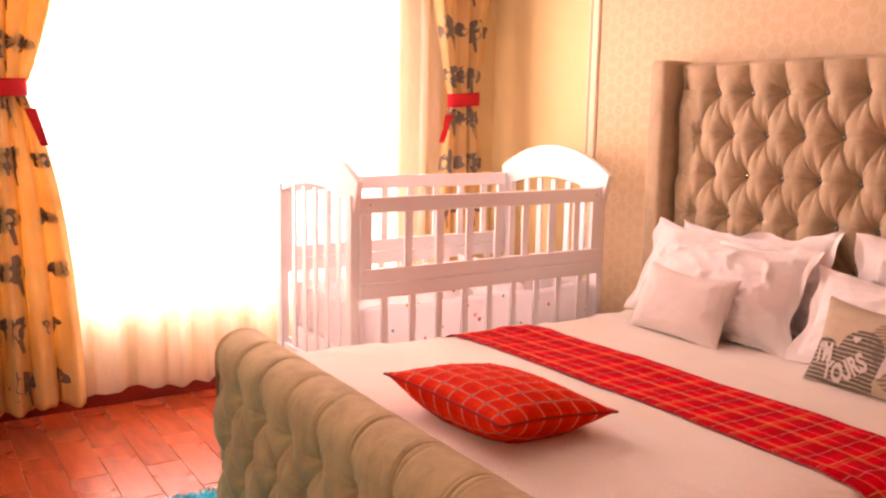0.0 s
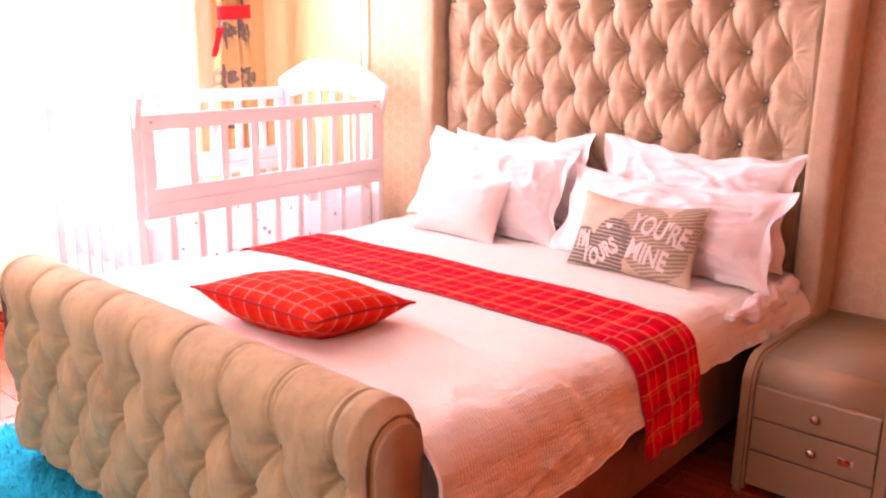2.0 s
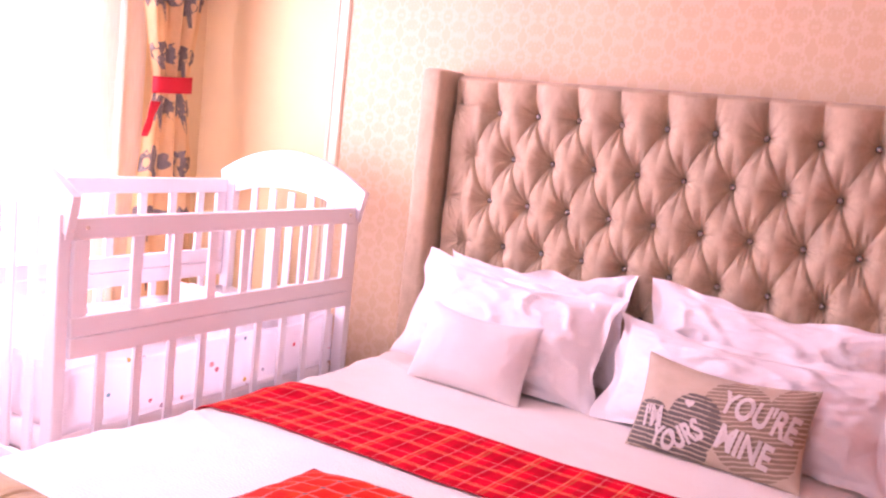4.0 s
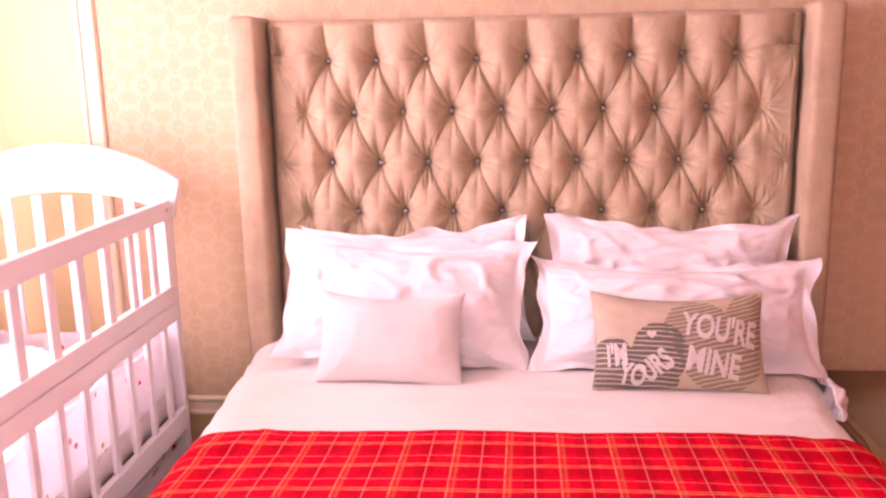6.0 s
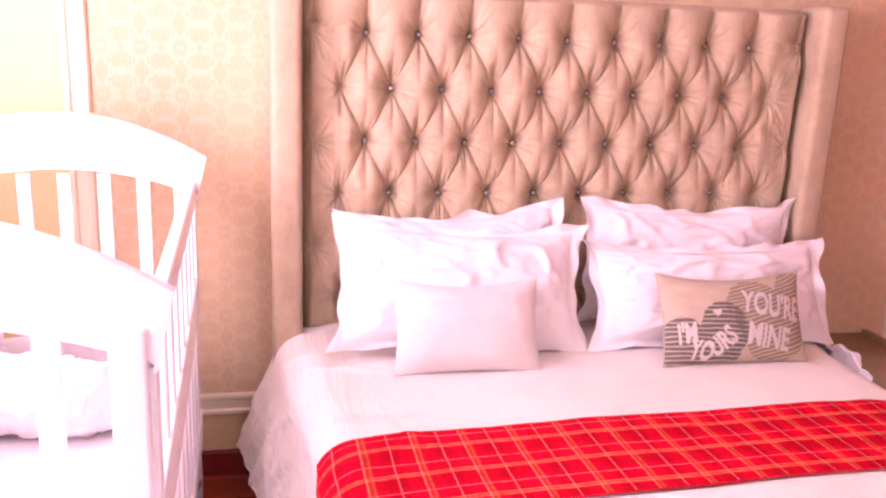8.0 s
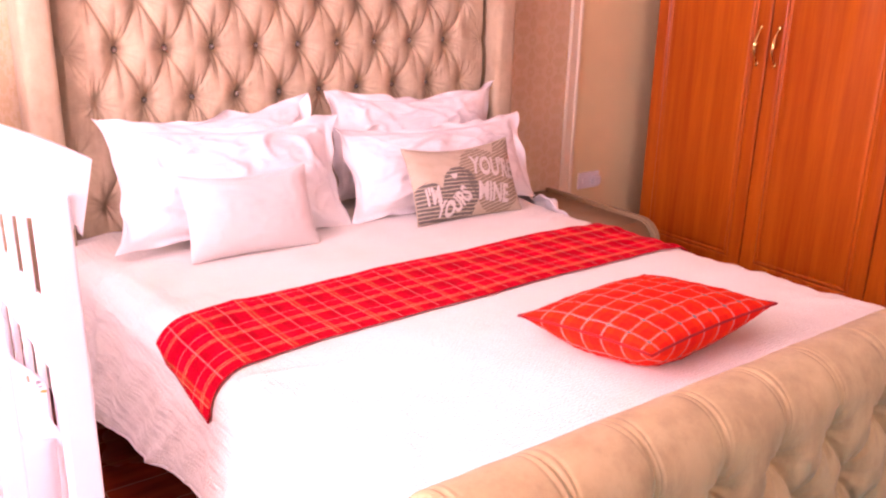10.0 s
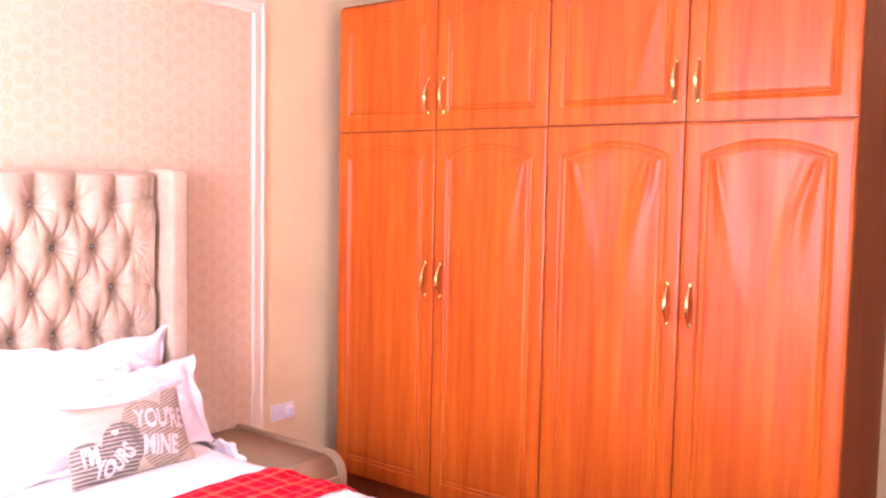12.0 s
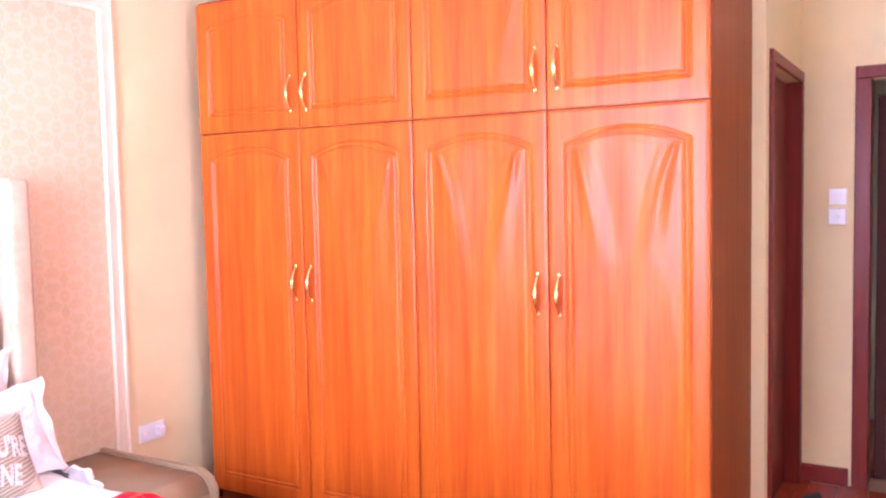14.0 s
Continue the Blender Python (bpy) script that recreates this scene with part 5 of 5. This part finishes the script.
def hang_curtain(name, label, xl, xr, y, z0, z1, pz, px, pw, folds, depth, seed, tie_side):
    ob = thing(name, T((0, 0, 0)), label, "curtain", "patterned curtains")
    fn = curtain_surface(xl, xr, y, z0, z1, pz, px, pw, folds, depth, seed)
    cols, rows = 160, 110
    bm = grid(rows, cols, lambda i, j: fn(j / (cols - 1), z0 + (z1 - z0) * i / (rows - 1) + 0.01 * math.sin(j * 0.11) * (i < 2)))
    solid(part("cloth", bm, "curtain", ob, smooth=True), 0.002)
    # the printed motifs, kept as plain striped blots that lie on the cloth
    rnd = random.Random(int(seed * 100))
    k = 0
    z = z0 + 0.13
    while z < z1 - 0.1:
        for s0 in (0.14, 0.38, 0.62, 0.86):
            s = s0 + rnd.uniform(-0.04, 0.04)
            big = (k % 2 == 0)
            ru, rz = (0.100, 0.060) if big else (0.075, 0.034)
            bm = bmesh.new()
            layer = bm.loops.layers.uv.verify()
            width = max(0.12, fn(1, z).x - fn(0, z).x) * 1.9
            def blot(a_, r_, zoff, flip):
                t = 2 * math.pi * a_ / 20
                lobes = 1 + 0.22 * math.sin(3 * t + k) + 0.12 * math.sin(5 * t + 2 * k)
                return (s + flip * r_ * ru * lobes * math.cos(t) / width, z + zoff + r_ * rz * lobes * math.sin(t))
            rings_ = []
            for r_ in (0.0, 0.5, 1.0):
                ring_v = []
                for a_ in range(20 if r_ else 1):
                    ss, zz = blot(a_, r_, 0, 1)
                    p = fn(min(0.995, max(0.005, ss)), zz)
                    ring_v.append((bm.verts.new((p.x, p.y - 0.005, p.z)), ss * width, zz))
                rings_.append(ring_v)
            def tri(vs_):
                f = bm.faces.new([q[0] for q in vs_])
                for lp, q in zip(f.loops, vs_):
                    lp[layer].uv = (q[1] * 3, q[2] * 3)
            for a_ in range(20):
                tri((rings_[0][0], rings_[1][a_], rings_[1][(a_ + 1) % 20]))
                tri((rings_[1][a_], rings_[2][a_], rings_[2][(a_ + 1) % 20], rings_[1][(a_ + 1) % 20]))
            if big:   # a trailing stroke below the blot
                strip = []
                for q in range(5):
                    for e_ in (-1, 1):
                        ss, zz = s + (0.035 + 0.012 * q * 0.6) / width + e_ * 0.018 / width * (1 - q * 0.1), z - rz * 0.5 - 0.022 * q
                        p = fn(min(0.995, max(0.005, ss)), max(z0 + 0.005, zz))
                        strip.append((bm.verts.new((p.x, p.y - 0.006, p.z)), ss * width, zz))
                for q in range(4):
                    tri((strip[2 * q], strip[2 * q + 1], strip[2 * q + 3], strip[2 * q + 2]))
            part("printed_motif", bm, "print", ob, "dark striped printed motif")
            k += 1
        z += 0.235 + (0.02 if k % 3 else 0)
    # tie-back
    tie = part("tieback", grid(6, 49, lambda i, j: (px + (pw / 2 + 0.012) * math.cos(2 * math.pi * j / 48) * 1.0, y + (depth * 0.6 + 0.02) * math.sin(2 * math.pi * j / 48), pz - 0.035 + 0.075 * i / 5 + 0.008 * math.cos(2 * math.pi * j / 48))), "red_band", ob, "red cloth tieback", smooth=True)
    solid(tie, 0.004)
    tail = bmesh.new()
    tx = px + tie_side * (pw / 2 + 0.02)
    grid(10, 5, lambda i, j: (tx + 0.05 * tie_side * i / 9 + (j - 2) * 0.012 * (1 - 0.04 * i), y - 0.03 + 0.004 * math.sin(j + i), pz - 0.08 - 0.16 * i / 9), bm=tail)
    solid(part("tie_tail", tail, "red_band", ob, "hanging red tie end", smooth=True), 0.003)
    return ob


hang_curtain("curtain", "yellow patterned curtain tied back with a red band beside the corner", -0.55, 0.02, 2.26, 0.06, 2.78, 1.545, -0.265, 0.185, 3.2, 0.032, 1.3, -1)
hang_curtain("curtain", "yellow patterned curtain tied back in red beside the bright window", -3.30, -2.22, 2.26, 0.10, 2.78, 1.53, -2.66, 0.22, 7, 0.045, 2.1, 1)
sheer = thing("sheer_curtain", T((0, 0, 0)), "long pleated white voile curtain across the window", "curtain")


def sheer_fn(i, j):
    s, q = j / 520, i / 24
    x = -3.15 + 2.80 * s
    z = 0.085 + 0.03 * noise.noise(Vector((x * 4, 0, 0))) * (1 - q) + (2.78 - 0.085) * q
    ph = x * 2 * math.pi / 0.155
    amp = 0.034 + 0.016 * noise.noise(Vector((x * 3, 5, 0)))
    y = 2.370 + amp * math.sin(ph + 1.4 * math.sin(x * 7)) + 0.006 * math.sin(x * 90)
    return (x, y + 0.01 * (1 - q) * math.sin(x * 11), z)


part("cloth", grid(25, 521, sheer_fn), "sheer", sheer, smooth=True)
rod = thing("curtain_rod", T((0, 0, 0)), "curtain rod above the window", "curtain rod")
part("rod", tube([(-3.35, 2.30, 2.80), (0.07, 2.30, 2.80)], [0.014, 0.014], 14), "brass", rod, smooth=True)
for x in (-3.2, -1.6, -0.1):
    part("bracket", box(x - 0.01, x + 0.01, 2.30, Y1, 2.79, 2.81, 0.002), "brass", rod)


# ---- shoes by the narrow door ----
def shoe_bm(h):
    bm = bmesh.new()
    rings = []
    for i in range(15):
        q = i / 14
        x = -0.13 + 0.26 * q
        w = 0.034 + 0.012 * math.sin(q * math.pi) + 0.004 * q
        if i in (0, 14):
            w *= 0.55
        hh = (0.085 * h if q < 0.45 else 0.085 * h - 0.05 * (q - 0.45) / 0.55)
        rings.append([bm.verts.new((x, w * math.cos(a_), max(0.0, hh * (0.45 + 0.55 * math.sin(a_))) if math.sin(a_) > -0.5 else 0.0)) for a_ in (2 * math.pi * k / 14 for k in range(14))])
    for a_, b_ in zip(rings, rings[1:]):
        for k in range(14):
            bm.faces.new((a_[k], a_[(k + 1) % 14], b_[(k + 1) % 14], b_[k]))
    bm.faces.new(rings[0][::-1])
    bm.faces.new(rings[-1])
    bmesh.ops.recalc_face_normals(bm, faces=bm.faces)
    return bm


for x, y, a_ in ((-2.74, -3.16, 75), (-2.72, -3.28, 68)):
    sh = thing("shoe", T((x, y, 0.0)) @ Matrix.Rotation(radians(a_), 4, "Z"), "black slip-on shoe on the floor by the narrow door", "shoe", "pair of shoes")
    part("upper", shoe_bm(1.0), "black", sh, smooth=True)
    part("sole", box(-0.132, 0.132, -0.044, 0.044, -0.001, 0.014, 0.006), "skirting", sh)

# ---- rug ----
rug = thing("rug", T((0, 0, 0)), "shaggy turquoise rug on the floor at the foot of the bed", "rug")
RX0, RX1, RY0, RY1 = -3.25, -2.10, -1.06, 1.17


def rug_fn(i, j):
    x = RX0 + (RX1 - RX0) * i / 40 + 0.02 * noise.noise(Vector((j * 0.3, i * 0.2, 0)))
    y = RY0 + (RY1 - RY0) * j / 80 + 0.02 * noise.noise(Vector((i * 0.4, j * 0.2, 3)))
    e_ = i in (0, 40) or j in (0, 80)
    return (x, y, 0.001 if e_ else 0.022 + 0.006 * noise.noise(Vector((x * 9, y * 9, 0))))


part("backing", grid(41, 81, rug_fn), "rug", rug, smooth=True)
verts, faces = [], []
rr = random.Random(11)
for k in range(75000):
    x, y = rr.uniform(RX0 - 0.01, RX1 + 0.01), rr.uniform(RY0 - 0.01, RY1 + 0.01)
    a_, l_ = rr.uniform(0, 6.283), rr.uniform(0.025, 0.05)
    lx, ly = math.cos(a_) * l_ * 0.7, math.sin(a_) * l_ * 0.7
    wx, wy = -math.sin(a_) * 0.0018, math.cos(a_) * 0.0018
    n0 = len(verts)
    z0 = 0.012
    verts += [(x - wx, y - wy, z0), (x + wx, y + wy, z0), (x + lx * 0.5 + wx, y + ly * 0.5 + wy, z0 + l_ * 0.7), (x + lx * 0.5 - wx, y + ly * 0.5 - wy, z0 + l_ * 0.7), (x + lx, y + ly, z0 + l_ * 0.62)]
    faces += [(n0, n0 + 1, n0 + 2, n0 + 3), (n0 + 3, n0 + 2, n0 + 4)]
pile = bpy.data.meshes.new("fleece")
pile.from_pydata(verts, [], faces)
pile.materials.append(M["rug"])
pile_ob = new("fleece", pile)
pile_ob.parent = rug
tagged(pile_ob, kind="stuff")

# ---- floor tiles ----
PW, PL = 0.145, 0.60
tile_cache = {}


def tile_data(w, l):
    key = (round(w, 3), round(l, 3))
    if key not in tile_cache:
        bm = box(0.0015, w - 0.0015, 0.0015, l - 0.0015, -0.006, 0.0, 0.0012, 1)
        ob = mesh_ob("tile", bm, "floor", smooth=False)
        tile_cache[key] = ob.data
        bpy.data.objects.remove(ob)
    return tile_cache[key]


floor_ob = bpy.data.objects["floor"]
row = 0
x = -2.54 - PW * 13
rest_v, rest_f = [], []
while x < X1:
    w = min(PW, X1 - x)
    if x >= X0 - PW:
        y = (1.91 + (0.3 if row % 2 else 0.0)) - PL * 10
        while y < Y1:
            ya, yb = max(y, Y0), min(y + PL, Y1)
            if yb - ya > 0.02 and x > X0 - 0.001:
                if not (x > XR and yb < YR) and not (x > XR and ya < YR - 0.02 and yb <= YR):
                    near = x < -2.0 or (y > 0.9) or (y < -0.9)
                    if near:
                        t = new("tile", tile_data(w, yb - ya))
                        t.location = (x, ya, 0.0)
                        t.parent = floor_ob
                    else:
                        n0 = len(rest_v)
                        rest_v += [(x + 0.0015, ya + 0.0015, 0), (x + w - 0.0015, ya + 0.0015, 0), (x + w - 0.0015, yb - 0.0015, 0), (x + 0.0015, yb - 0.0015, 0)]
                        rest_f.append((n0, n0 + 1, n0 + 2, n0 + 3))
            y += PL
    x += PW
    row += 1
rest = bpy.data.meshes.new("tiles")
rest.from_pydata(rest_v, [], rest_f)
rest.materials.append(M["floor"])
rest_ob = new("tiles", rest)
rest_ob.parent = floor_ob
tagged(rest_ob, kind="stuff")
